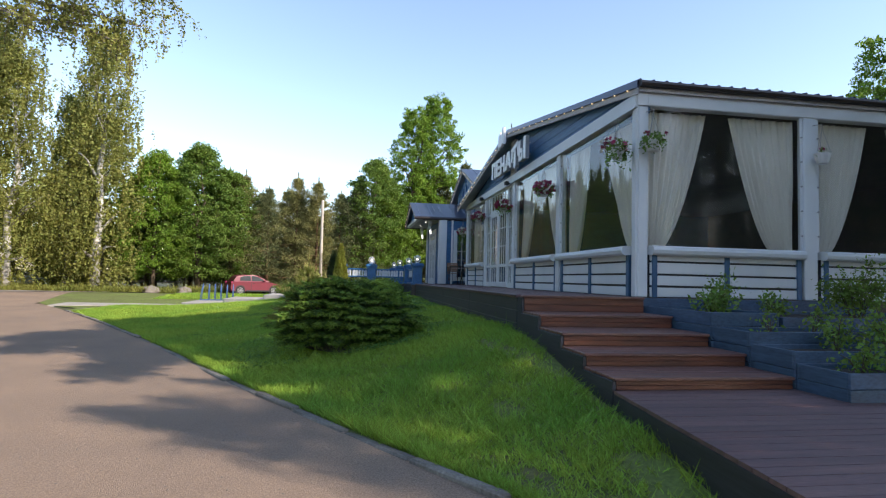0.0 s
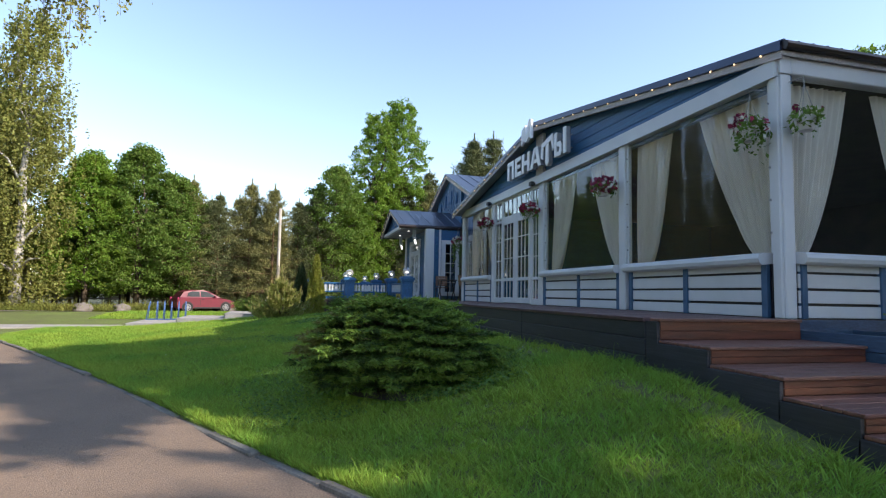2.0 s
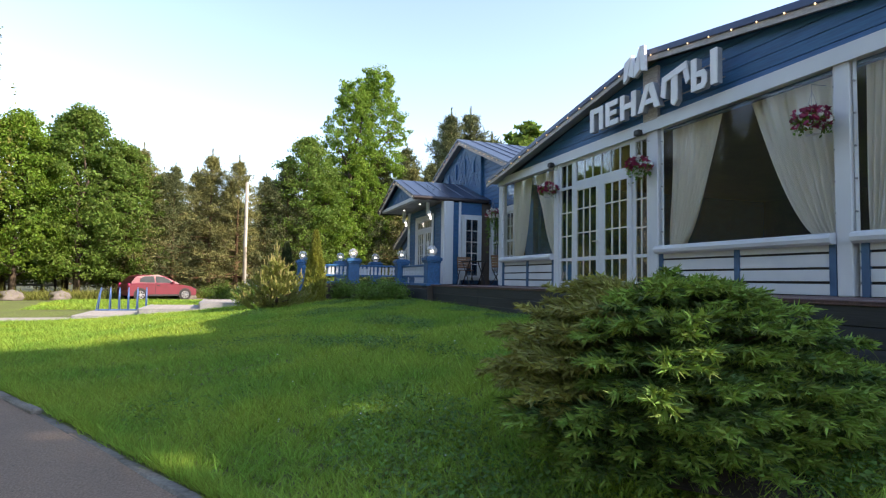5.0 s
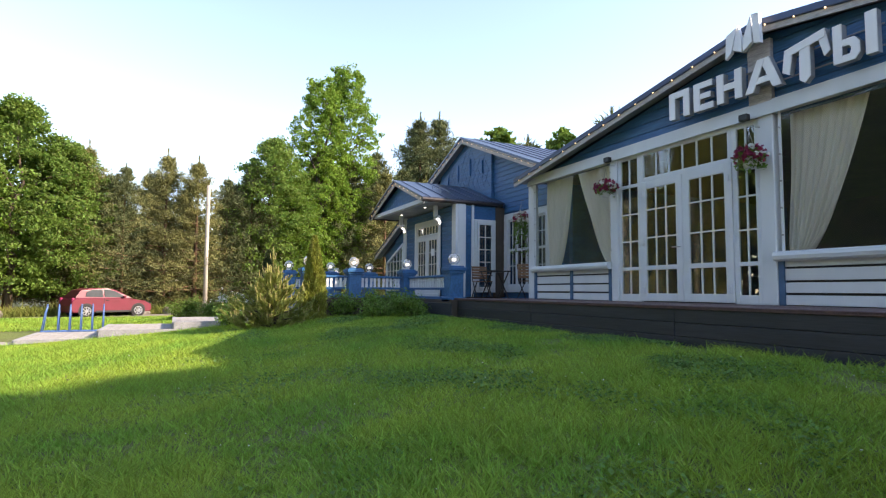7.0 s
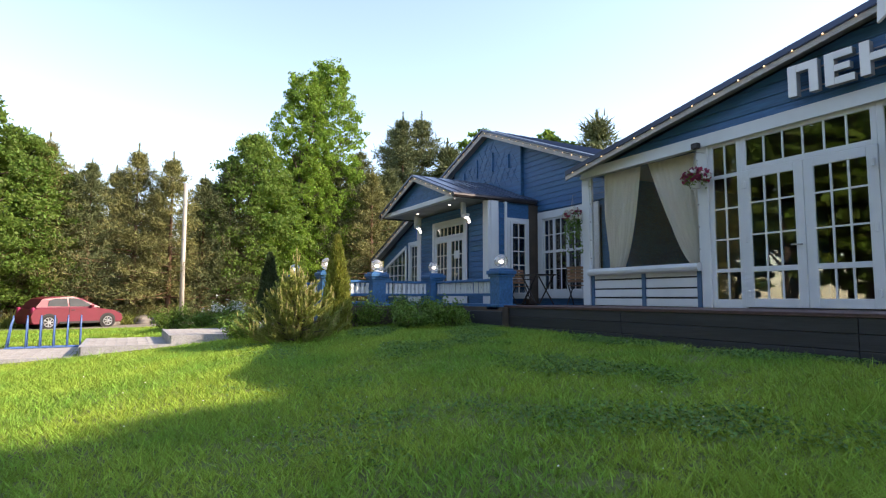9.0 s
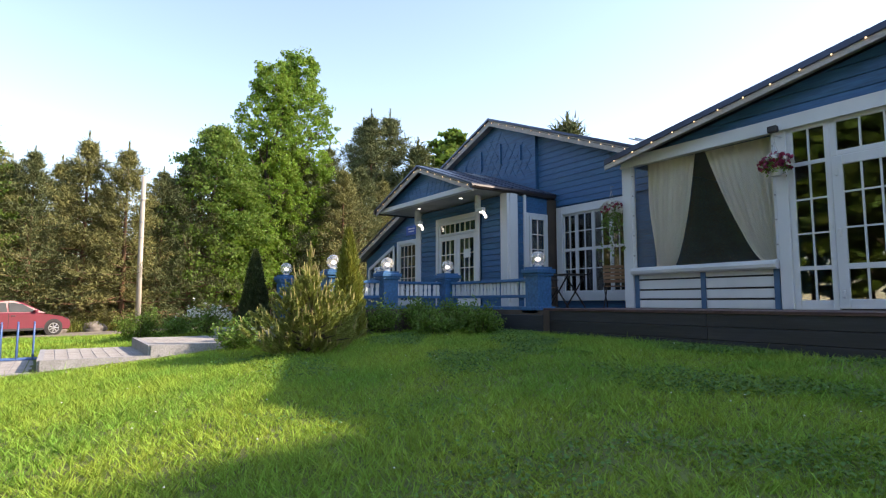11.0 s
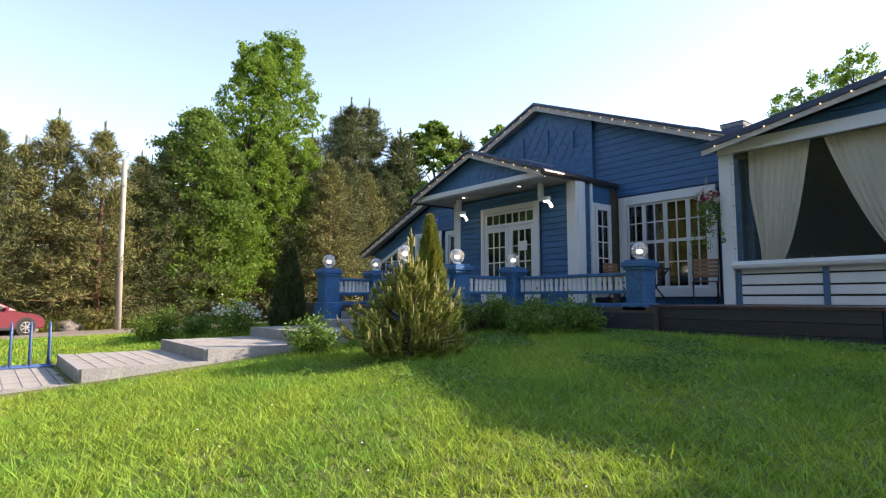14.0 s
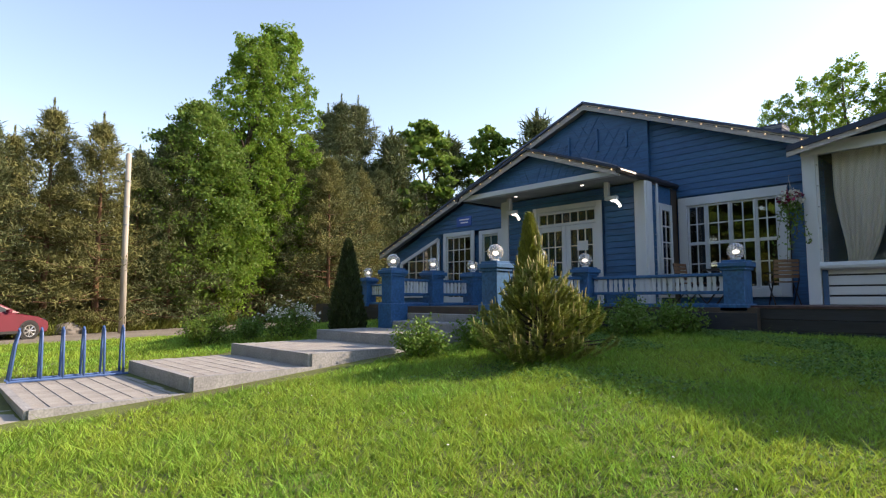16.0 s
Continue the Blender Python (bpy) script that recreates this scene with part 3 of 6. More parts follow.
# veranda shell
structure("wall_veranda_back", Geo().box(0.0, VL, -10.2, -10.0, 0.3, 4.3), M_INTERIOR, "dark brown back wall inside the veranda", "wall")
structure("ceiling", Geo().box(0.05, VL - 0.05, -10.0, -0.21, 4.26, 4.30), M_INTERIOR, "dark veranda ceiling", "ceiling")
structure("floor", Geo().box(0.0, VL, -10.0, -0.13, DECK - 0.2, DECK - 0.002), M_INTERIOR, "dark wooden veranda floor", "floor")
structure("wall_veranda_inner", Geo().box(VL - 0.06, VL + 0.1, -10.0, -1.3, 0.4, 4.25), M_BLUE, "blue wall between veranda and house", "wall")


def rail_panel(length, posts):
    """A low wall of white slats between blue posts under a rounded white sill, along x from 0."""
    t = thing("parapet", "white slatted parapet with grey-blue posts and white sill", "parapet", group="veranda parapets", kind="structure")
    prof = [(-0.10, 0.66), (0.08, 0.64), (0.125, 0.67), (0.14, 0.72), (0.125, 0.765), (0.06, 0.79), (-0.10, 0.79)]
    part("sill", Geo().prism(prof, "x", 0.0, length), M_WHITE, t, "rounded white padded sill")
    for z0, z1 in ((0.01, 0.152), (0.186, 0.335), (0.366, 0.532), (0.562, 0.655)):
        part("slat", Geo().box(0.02, length - 0.02, -0.03, -0.008, z0, z1, 0.004), M_WHITE, t)
    part("backing", Geo().box(0.0, length, -0.10, -0.055, 0.0, 0.65), M_SKIRT, t, "dark backing board")
    for p in posts:
        part("stile", Geo().box(p - 0.045, p + 0.045, -0.04, 0.02, 0.0, 0.66, 0.006), M_SLATE, t)
    return t


pan = rail_panel(3.0, (0.05, 1.5, 2.9))
pan.matrix_basis = pose(0.23, 0, DECK)
rail_panel(3.15, (0.05, 1.5, 3.10)).matrix_basis = pose(3.47, 0, DECK)
rail_panel(2.74, (0.05, 1.3, 2.69)).matrix_basis = pose(10.13, 0, DECK)
END_POSTS = [-0.0, -2.98, -5.9, -8.8]
for k in range(3):
    copy_thing(pan, pose(0.0, END_POSTS[k] - 0.20 - 2.62, DECK, 0, 0, 90) @ Matrix.Diagonal((0.873, 1, 1, 1)))
for k, y in enumerate(END_POSTS[1:]):
    vpart("post", Geo().box(-0.03, 0.12, y - 0.12, y + 0.12, DECK, 4.22, 0.012), M_WHITE)
vpart("post", Geo().box(-0.03, 0.06, -0.16, 0.0, DECK, 4.215, 0.012), M_WHITE)
vpart("beam", Geo().box(-0.045, 0.14, -10.0, -0.145, 4.22, 4.43, 0.012).box(-0.045, -0.004, -0.145, 0.02, 4.22, 4.43, 0.006), M_WHITE)


def vinyl(x0, x1, z0, z1):
    g = Geo()
    n = 14
    v = [(x0 + (x1 - x0) * i / n, -0.02 + 0.006 * math.sin(i * 1.9), z) for z in (z0, (z0 + z1) / 2, z1) for i in range(n + 1)]
    g.add(v, [(r * (n + 1) + i, r * (n + 1) + i + 1, (r + 1) * (n + 1) + i + 1, (r + 1) * (n + 1) + i) for r in range(2) for i in range(n)])
    return g


def vinyl_window(length, m, top=4.17):
    t = thing("window", "clear glossy vinyl window held by turn buttons", "vinyl window", group="veranda windows", kind="structure")
    w = part("film", vinyl(0, length, 2.05, top), M_FILM, t, "clear slightly rippled vinyl", True)
    w.visible_shadow = False
    for x in (0.015, length - 0.015):
        part("edge_strip", Geo().box(x - 0.022, x + 0.022, -0.015, -0.006, 2.05, top), M_WHITE, t)
        for k in range(5):
            part("button", Geo().tube([(x, -0.004, 2.3 + k * 0.4), (x, 0.016, 2.3 + k * 0.4)], 0.014, 8), M_STEEL, t)
    t.matrix_basis = m
    return t


vinyl_window(3.09, pose(0.14, 0, 0))
vinyl_window(3.1, pose(3.45, 0, 0))
vinyl_window(2.74, pose(10.13, 0, 0), 4.11)
for k in range(3):
    vinyl_window(2.71, pose(0.0, END_POSTS[k] - 0.14 - 2.71, 0, 0, 0, 90), 4.23)


def curtain(edge_out, top_in, bottom_in, m, bottom_out=None, z0=2.0, z1=4.14, seed=1, bow=0.55):
    """A pleated sheer curtain drawn aside at its foot: local x from its outer edge, z up."""
    rng = random.Random(seed)
    ph = rng.uniform(0, 6)
    bottom_out = edge_out if bottom_out is None else bottom_out
    g = Geo()
    nu, nz = 64, 26
    v = []
    for j in range(nz + 1):
        t = j / nz
        s = t ** 1.5
        xo = bottom_out + (edge_out - bottom_out) * smooth_step(0, 0.7, t)
        xi = bottom_in + (top_in - bottom_in) * (0.2 * t + 0.8 * t ** bow)
        for i in range(nu + 1):
            u = i / nu
            amp = 0.022 + 0.02 * (1 - t)
            y = amp * math.sin(u * 58 + ph + 1.4 * math.sin(t * 2 + u * 5)) + 0.012 * math.sin(u * 23 + t * 3)
            v.append((xo + (xi - xo) * u, y, z0 + (z1 - z0) * t))
    w = nu + 1
    g.add(v, [(j * w + i, j * w + i + 1, (j + 1) * w + i + 1, (j + 1) * w + i) for j in range(nz) for i in range(nu)])
    ob = part("curtain", g, M_CURTAIN, None, "", True)
    ob.matrix_basis = m
    return tagged(ob, "cream sheer curtain gathered aside inside a vinyl window", "curtain", "veranda curtains")


# each pair: outer top, inner top, inner foot, outer foot
for sd, (a, b) in enumerate((((3.20, 2.25, 2.92, 3.20), (0.30, 1.62, 0.52, 0.28)),
                             ((6.50, 5.42, 6.36, 6.56), (3.52, 4.88, 3.78, 3.50)),
                             ((12.66, 11.62, 12.22, 12.50), (10.22, 11.42, 10.38, 10.20)))):
    curtain(a[0], a[1], a[2], pose(0, -0.22, 0), a[3], seed=2 * sd + 1)
    curtain(b[0], b[1], b[2], pose(0, -0.22, 0), b[3], seed=2 * sd + 2)
for k in range(3):
    y0 = END_POSTS[k] - 0.25
    curtain(0.02, 1.02, 0.22, pose(0.2, y0, 0, 0, 0, -90), 0.02, z1=4.2, seed=11 + k)
    curtain(2.62, 1.42, 2.26, pose(0.2, y0, 0, 0, 0, -90), 2.58, z1=4.2, seed=21 + k)


# ---------- glazed doors and windows with glazing bars ----------
def glazed(parent, x0, x1, z0, z1, cols, rows, y=0.0, stile=0.07, bar=0.026, depth=0.05, low=0.0, axis_rows=None, name="sash"):
    """One framed, barred sash in the plane y, its bars and panes parts of it."""
    g = Geo()
    g.box(x0, x0 + stile, y - depth, y, z0, z1, 0.006).box(x1 - stile, x1, y - depth, y, z0, z1, 0.006)
    g.box(x0 + stile, x1 - stile, y - depth, y, z1 - stile, z1, 0.006).box(x0 + stile, x1 - stile, y - depth, y, z0, z0 + stile + low, 0.006)
    sash = part(name, g, M_WHITE, parent)
    xa, xb, za, zb = x0 + stile, x1 - stile, z0 + stile + low, z1 - stile
    zs = axis_rows or [za + (zb - za) * k / rows for k in range(1, rows)]
    for k in range(1, cols):
        x = xa + (xb - xa) * k / cols
        part("glazing_bar", Geo().box(x - bar / 2, x + bar / 2, y - 0.035, y - 0.008, za, zb), M_WHITE, sash)
    for z in zs:
        part("glazing_bar", Geo().box(xa, xb, y - 0.033, y - 0.010, z - bar / 2, z + bar / 2), M_WHITE, sash)
    p = part("pane", Geo().box(xa - 0.01, xb + 0.01, y - 0.026, y - 0.020, za - 0.01, zb + 0.01), M_GLASS, sash)
    p.visible_shadow = False
    return sash


fd = thing("door_1", "white double glazed door with sidelights and transom", "french door", kind="structure")
lift = DECK
for xa, xb in ((9.32, 9.93), (6.86, 7.34)):
    side = glazed(fd, xa, xb, lift, 4.135, 2, 5, 0.0, 0.085, low=0.06, axis_rows=[1.90, 2.43, 2.96, 3.52], name="sidelight")
    for z in (1.90, 3.52):
        part("mid_rail", Geo().box(xa + 0.085, xb - 0.085, -0.03, -0.004, z - 0.032, z + 0.032, 0.004), M_WHITE, side)
glazed(fd, 7.34, 9.32, 3.545, 4.135, 6, 1, 0.0, 0.08, name="transom")
for xa, xb in ((7.34, 8.33), (8.33, 9.32)):
    leaf = glazed(fd, xa + 0.004, xb - 0.004, lift + 0.02, 3.54, 3, 4, 0.02, 0.14, axis_rows=[1.90, 2.47, 2.995], name="door_leaf")
    part("mid_rail", Geo().box(xa + 0.14, xb - 0.14, -0.03, 0.018, 1.862, 1.945, 0.004), M_WHITE, leaf)
for x in (9.25, 7.40):
    for z in (1.5, 2.4, 3.3):
        part("hinge", Geo().box(x - 0.02, x + 0.02, 0.018, 0.04, z - 0.06, z + 0.06, 0.008), M_WHITE, fd)
part("door_handle", Geo().tube([(8.39, 0.02, 2.25), (8.39, 0.07, 2.25), (8.52, 0.07, 2.25)], 0.012, 6), M_STEEL, fd, "metal lever handle")

# ---------- main house ----------
HY = -1.07
house = thing("house", "blue weatherboarded wooden house with white trim", "house", kind="structure")
HA_X, HA_Z = 18.4, 6.70
HS = 0.393


def h_roof(x):
    return HA_Z - abs(x - HA_X) * HS


part("wall_core", Geo().box(13.2, 13.66, HY - 0.3, HY - 0.06, 0.5, 4.4).box(15.97, 22.3, HY - 0.3, HY - 0.06, 0.5, 4.4).box(13.66, 15.97, HY - 0.3, HY - 0.06, 0.5, 1.5).box(13.66, 15.97, HY - 0.3, HY - 0.06, 3.7, 4.4)
     .box(22.3, 27.0, HY - 0.3, HY - 0.06, 0.5, 1.45).prism([(13.2, 4.4), (HA_X + (HA_Z - 4.4) / HS - 0.5, 4.4), (HA_X, HA_Z - 0.2), (13.2, h_roof(13.2) - 0.2)], "y", HY - 0.3, HY - 0.06), M_BLUE, house)
gable_planks(house, 13.2, 16.68, 3.83, h_roof, HY - 0.05, HY, 0.148, M_BLUE)
gable_planks(house, 20.3, 26.95, 3.64, h_roof, HY - 0.05, HY, 0.148, M_BLUE, 0.2)
part("wall_core", Geo().box(22.2, 22.95, HY - 0.3, HY - 0.055, 1.4, 3.7).box(24.1, 24.5, HY - 0.3, HY - 0.055, 1.4, 3.7)
     .prism([(22.2, 3.48), (24.5, 3.48), (26.62, 2.68), (27.0, 2.68), (27.0, 3.12), (22.2, 4.9)], "y", HY - 0.3, HY - 0.055).box(26.6, 27.0, HY - 0.3, HY - 0.055, 1.4, 2.7), M_BLUE, house)
# projecting gable panel with slanted boards
gx0, gx1, gz0 = 16.68, 20.5, 4.35
top_poly = [(gx0, gz0), (gx1, gz0), (gx1, h_roof(gx1) - 0.16), (HA_X, HA_Z - 0.17), (gx0, h_roof(gx0) - 0.16)]
part("gable_panel", Geo().prism(top_poly, "y", HY - 0.05, HY + 0.10), M_BLUE, house, "blue gable panel of slanted boards")
rng = random.Random(4)
for i in range(39):
    for s in (1, -1):
        x0 = gx0 + 0.1 + (i % 13) * 0.31
        z0 = gz0 + 0.45 + (i // 13) * 0.47 + (0.15 if s < 0 else 0)
        x1, z1 = x0 + s * 0.28, z0 + 0.42
        if min(x0, x1) > gx0 + 0.02 and max(x0, x1) < gx1 - 0.02 and z1 < h_roof(x1) - 0.25 and z1 < h_roof(x0) - 0.25:
            part("slanted_board", Geo().prism([(x0, z0), (x0 + 0.03, z0), (x1 + 0.03, z1), (x1, z1)], "y", HY + 0.10, HY + 0.110), M_BLUE, house)
for x, za, zb in ((17.25, 5.3, 5.72), (18.1, 5.35, 5.95), (19.0, 5.3, 5.9), (19.8, 5.2, 5.6)):
    part("batten", Geo().box(x - 0.03, x + 0.03, HY + 0.10, HY + 0.15, za, zb, 0.006), M_BLUE2, house)

house_roof = thing("house_roof", "dark metal gable roof with pale fascia boards", "roof", kind="structure")
for xe in (13.0, 27.6):
    za, zb = HA_Z, h_roof(xe)
    roof_slab("roof_sheet", house_roof, HA_X, za, xe, zb, -15.0, HY + 0.34, 0.06, M_ROOF)
    roof_slab("fascia_board", house_roof, HA_X, za - 0.17, xe, zb - 0.17, HY + 0.27, HY + 0.30, 0.16, M_FASCIA)
    roof_slab("soffit", house_roof, HA_X, za - 0.10, xe, zb - 0.10, HY, HY + 0.27, 0.04, M_SOFFIT)
for i in range(26):
    y = HY - 0.2 - i * 0.5
    for xe in (13.0, 27.6):
        part("seam", Geo().tube([(HA_X, y, HA_Z + 0.065), (xe, y, h_roof(xe) + 0.065)], 0.02, 5), M_ROOF, house_roof)
for k, y in enumerate((-3.0, -3.25)):
    part("snow_guard", Geo().tube([(13.6, y, 5.05 + 0.05 * k), (15.2, y, 5.75 + 0.05 * k)], 0.02, 6), M_STEEL, house_roof, "metal snow guard pipe")
chimney = thing("chimney", "low dark roof vent box with pale louvres", "chimney", (15.3, -6.0, 0))
part("shaft", Geo().box(-0.3, 0.3, -0.3, 0.3, 5.3, 6.3, 0.01), M_ROOF, chimney)
for k in range(3):
    part("louvre", Geo().box(-0.33, 0.33, -0.33, 0.33, 6.30 + 0.05 * k, 6.325 + 0.05 * k), M_STEEL if k < 2 else M_ROOF, chimney)
part("core", Geo().box(-0.22, 0.22, -0.22, 0.22, 6.3, 6.4), M_DARKWOOD, chimney)
structure("wall_house_side", Geo().box(27.0, 27.2, -14.5, HY - 0.3, 0.4, 3.0), M_BLUE, "blue side wall of the house", "wall")
structure("wall_house_back", Geo().box(13.2, 27.2, -14.7, -14.5, 0.4, 4.2), M_BLUE, "blue back wall of the house", "wall")
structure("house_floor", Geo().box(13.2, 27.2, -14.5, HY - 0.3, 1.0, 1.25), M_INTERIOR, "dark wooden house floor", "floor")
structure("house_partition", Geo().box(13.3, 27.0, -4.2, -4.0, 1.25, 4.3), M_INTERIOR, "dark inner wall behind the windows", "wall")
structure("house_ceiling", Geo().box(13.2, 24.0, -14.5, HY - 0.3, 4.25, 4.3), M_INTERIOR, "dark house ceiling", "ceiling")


def trim(parent, x0, x1, z0, z1, y, w=0.14, name="window_frame"):
    g = Geo().box(x0 - w, x0, y, y + 0.05, z0 - w, z1 + w, 0.008).box(x1, x1 + w, y, y + 0.05, z0 - w, z1 + w, 0.008)
    g.box(x0, x1, y, y + 0.05, z1, z1 + w, 0.008).box(x0, x1, y, y + 0.05, z0 - w, z0, 0.008)
    return part(name, g, M_WHITE, parent)


def house_window(name, x0, x1, z0, z1, cols, rows, units, y=HY):
    t = thing(name, "white barred window in a broad white surround", "window", kind="structure")
    trim(t, x0, x1, z0, z1, y)
    w = (x1 - x0) / units
    for u in range(units):
        glazed(t, x0 + u * w + 0.003, x0 + (u + 1) * w - 0.003, z0, z1, cols, rows, y + 0.01, 0.06)
    return t


w1 = thing("window_1", "wide white barred window of four casements in a broad surround", "window", kind="structure")
trim(w1, 13.86, 15.80, 1.62, 3.58, HY, 0.2)
for xa, xb in ((13.86, 14.30), (14.30, 14.83), (14.83, 15.36), (15.36, 15.80)):
    sash = glazed(w1, xa + 0.003, xb - 0.003, 1.62, 3.58, 2, 4, HY + 0.01, 0.045, axis_rows=[2.20, 3.13])
    part("mid_rail", Geo().box(xa + 0.04, xb - 0.04, HY - 0.03, HY + 0.006, 2.64, 2.71, 0.004), M_WHITE, sash)
house_window("window_2", 22.95, 24.15, 1.40, 3.50, 4, 5, 1)
house_window("window_3", 21.75, 22.45, 1.40, 3.45, 2, 4, 1)
w4 = thing("window_4", "white trapezoid window under the roof slope", "window", kind="structure")
poly = [(24.55, 1.5), (26.6, 1.5), (26.6, 2.70), (24.55, 3.47)]
part("pane", Geo().prism(poly, "y", HY - 0.02, HY - 0.012), M_GLASS, w4).visible_shadow = False
g = Geo()
for i in range(4):
    p, q = Vector(poly[i]), Vector(poly[(i + 1) % 4])
    d = (q - p).normalized()
    n = Vector((-d.y, d.x)) * 0.06
    g.prism([(p - n)[:], (q - n)[:], (q + n)[:], (p + n)[:]], "y", HY + 0.0, HY + 0.05)
part("window_frame", g, M_WHITE, w4)
for k in range(1, 5):
    x = 24.55 + k * 0.41
    part("glazing_bar", Geo().box(x - 0.015, x + 0.015, HY - 0.01, HY + 0.02, 1.5, 3.45 - (x - 24.55) * 0.376), M_WHITE, w4)
for k in range(1, 4):
    z = 1.5 + 0.42 * k
    part("glazing_bar", Geo().box(24.55, min(26.6, 24.55 + (3.45 - z) / 0.376), HY - 0.008, HY + 0.018, z - 0.015, z + 0.015), M_WHITE, w4)
plate = part("house_sign", Geo().box(22.95, 23.65, HY + 0.0, HY + 0.02, 3.82, 4.14, 0.004), M_SIGNBLUE, None)
tagged(plate, "small blue plate with white lines on the blue wall", "sign")
for k, (a, b) in enumerate(((23.05, 23.5), (23.1, 23.45))):
    part("writing_line", Geo().box(a, b, HY + 0.02, HY + 0.024, 4.02 - 0.1 * k, 4.06 - 0.1 * k), M_LETTER, plate)

# ---------- vestibule and porch ----------
PX0, PX1, PY = 16.0, 20.15, 0.60
porch = thing("porch", "blue gabled entrance porch with white beams", "porch", kind="structure")
core = Geo().box(PX0 + 0.03, 17.12, PY - 0.2, PY - 0.06, DECK, 4.0).box(19.03, PX1 - 0.03, PY - 0.2, PY - 0.06, DECK, 4.0).box(17.12, 19.03, PY - 0.2, PY - 0.06, 3.6, 4.0)
core.box(PX0 + 0.05, PX0 + 0.2, -0.75, PY - 0.2, 3.55, 4.0).box(PX0 + 0.05, PX0 + 0.2, -0.05, PY - 0.2, DECK, 3.55).box(PX1 - 0.2, PX1 - 0.05, HY, PY - 0.2, DECK, 4.0)
part("wall_core", core, M_BLUE, porch)
# The recess shade is put into this wall's colour by the dark brown.
part("shaded_side_wall", Geo().box(PX0 + 0.04, PX0 + 0.2, HY, -0.75, DECK, 4.0), M_INTERIOR, porch, "porch side wall in dark brown for the shade of the recess")
for k in range(19):
    z = DECK + 0.01 + k * 0.142
    for a, b in ((PX0 + 0.24, 17.0), (19.15, PX1 - 0.2)) if z < 3.66 else ((PX0 + 0.24, PX1 - 0.2),):
        part("plank", Geo().box(a, b, PY - 0.06, PY, z, z + 0.131, 0.004), M_BLUE, porch)
    if z < 3.9:
        part("plank", Geo().box(PX0 - 0.0, PX0 + 0.05, 0.10, 0.30, z, z + 0.131, 0.004), M_BLUE, porch)
for g in (Geo().box(PX0 - 0.02, PX0 + 0.24, PY - 0.05, PY + 0.035, DECK, 4.02, 0.008), Geo().box(PX0 - 0.03, PX0 + 0.05, PY - 0.30, PY - 0.052, DECK, 4.02, 0.008),
          Geo().box(PX0 - 0.03, PX0 + 0.05, 0.02, 0.10, DECK, 4.02, 0.008), Geo().box(PX1 - 0.22, PX1 + 0.03, PY - 0.05, PY + 0.035, DECK, 4.02, 0.008)):
    part("corner_board", g, M_WHITE, porch)
side_win = thing("window_5", "narrow white barred window in the porch side", "window", kind="structure")
sw = glazed(side_win, 0.0, 0.55, 1.5, 3.5, 2, 5, 0.0, 0.07)
trim(side_win, 0.0, 0.55, 1.5, 3.5, -0.02, 0.09)
side_win.matrix_basis = pose(PX0 + 0.03, -0.10, 0, 0, 0, -90)
pd = thing("door_2", "white double glazed entrance door with transom", "entrance door", kind="structure")
trim(pd, 17.2, 18.95, DECK + 0.1, 3.58, PY, 0.13, "door_frame")
glazed(pd, 17.2, 18.95, 3.20, 3.58, 7, 1, PY + 0.02, 0.07, name="transom")
for xa, xb in ((17.2, 18.075), (18.075, 18.95)):
    glazed(pd, xa + 0.003, xb - 0.003, DECK, 3.19, 3, 4, PY + 0.03, 0.125, low=0.12, name="door_leaf")
part("notice", Geo().box(17.45, 17.75, PY + 0.032, PY + 0.036, 2.55, 2.78), M_WHITE, pd, "white paper notice taped to the glass")
structure("vestibule_floor", Geo().box(PX0 + 0.2, PX1 - 0.2, HY, PY - 0.2, DECK - 0.1, DECK - 0.004), M_INTERIOR, "dark vestibule floor", "floor")

GA_X, GA_Z, GE = 18.42, 4.98, 2.42
PS = 0.366


def p_roof(x):
    return GA_Z - abs(x - GA_X) * PS


porch_roof = thing("porch_roof", "dark metal porch roof with pale fascia boards", "roof", kind="structure")
for s in (-1, 1):
    xe = GA_X + s * GE
    ze = p_roof(xe)
    roof_slab("roof_sheet", porch_roof, GA_X, GA_Z, xe, ze, HY + 0.02, 1.70, 0.05, M_ROOF)
    roof_slab("fascia_board", porch_roof, GA_X, GA_Z - 0.14, xe, ze - 0.14, 1.62, 1.65, 0.135, M_FASCIA)
    part("gutter", Geo().tube([(xe, 1.7, ze - 0.03), (xe, HY + 0.1, ze - 0.03)], 0.065, 8), M_DARKWOOD, porch_roof, "dark brown gutter")
    for i in range(5):
        y = 1.45 - i * 0.52
        part("seam", Geo().tube([(GA_X, y, GA_Z + 0.055), (xe, y, ze + 0.055)], 0.016, 5), M_ROOF, porch_roof)
for k in range(2):
    g = Geo().tube([(16.7, 0.75 - 0.25 * k, p_roof(16.7) + 0.13), (17.5, 0.75 - 0.25 * k, p_roof(17.5) + 0.13)], 0.012, 6)
    for x in (16.8, 17.4):
        g.tube([(x, 0.75 - 0.25 * k, p_roof(x) + 0.04), (x, 0.75 - 0.25 * k, p_roof(x) + 0.13)], 0.012, 5)
    part("snow_guard", g, M_STEEL, porch_roof, "bright metal snow guard pipe")
part("gable_panel", Geo().prism([(GA_X - 2.2, 4.16), (GA_X + 2.2, 4.16), (GA_X, GA_Z - 0.1)], "y", 1.38, 1.46), M_BLUE, porch, "blue gable panel with slanted boards")
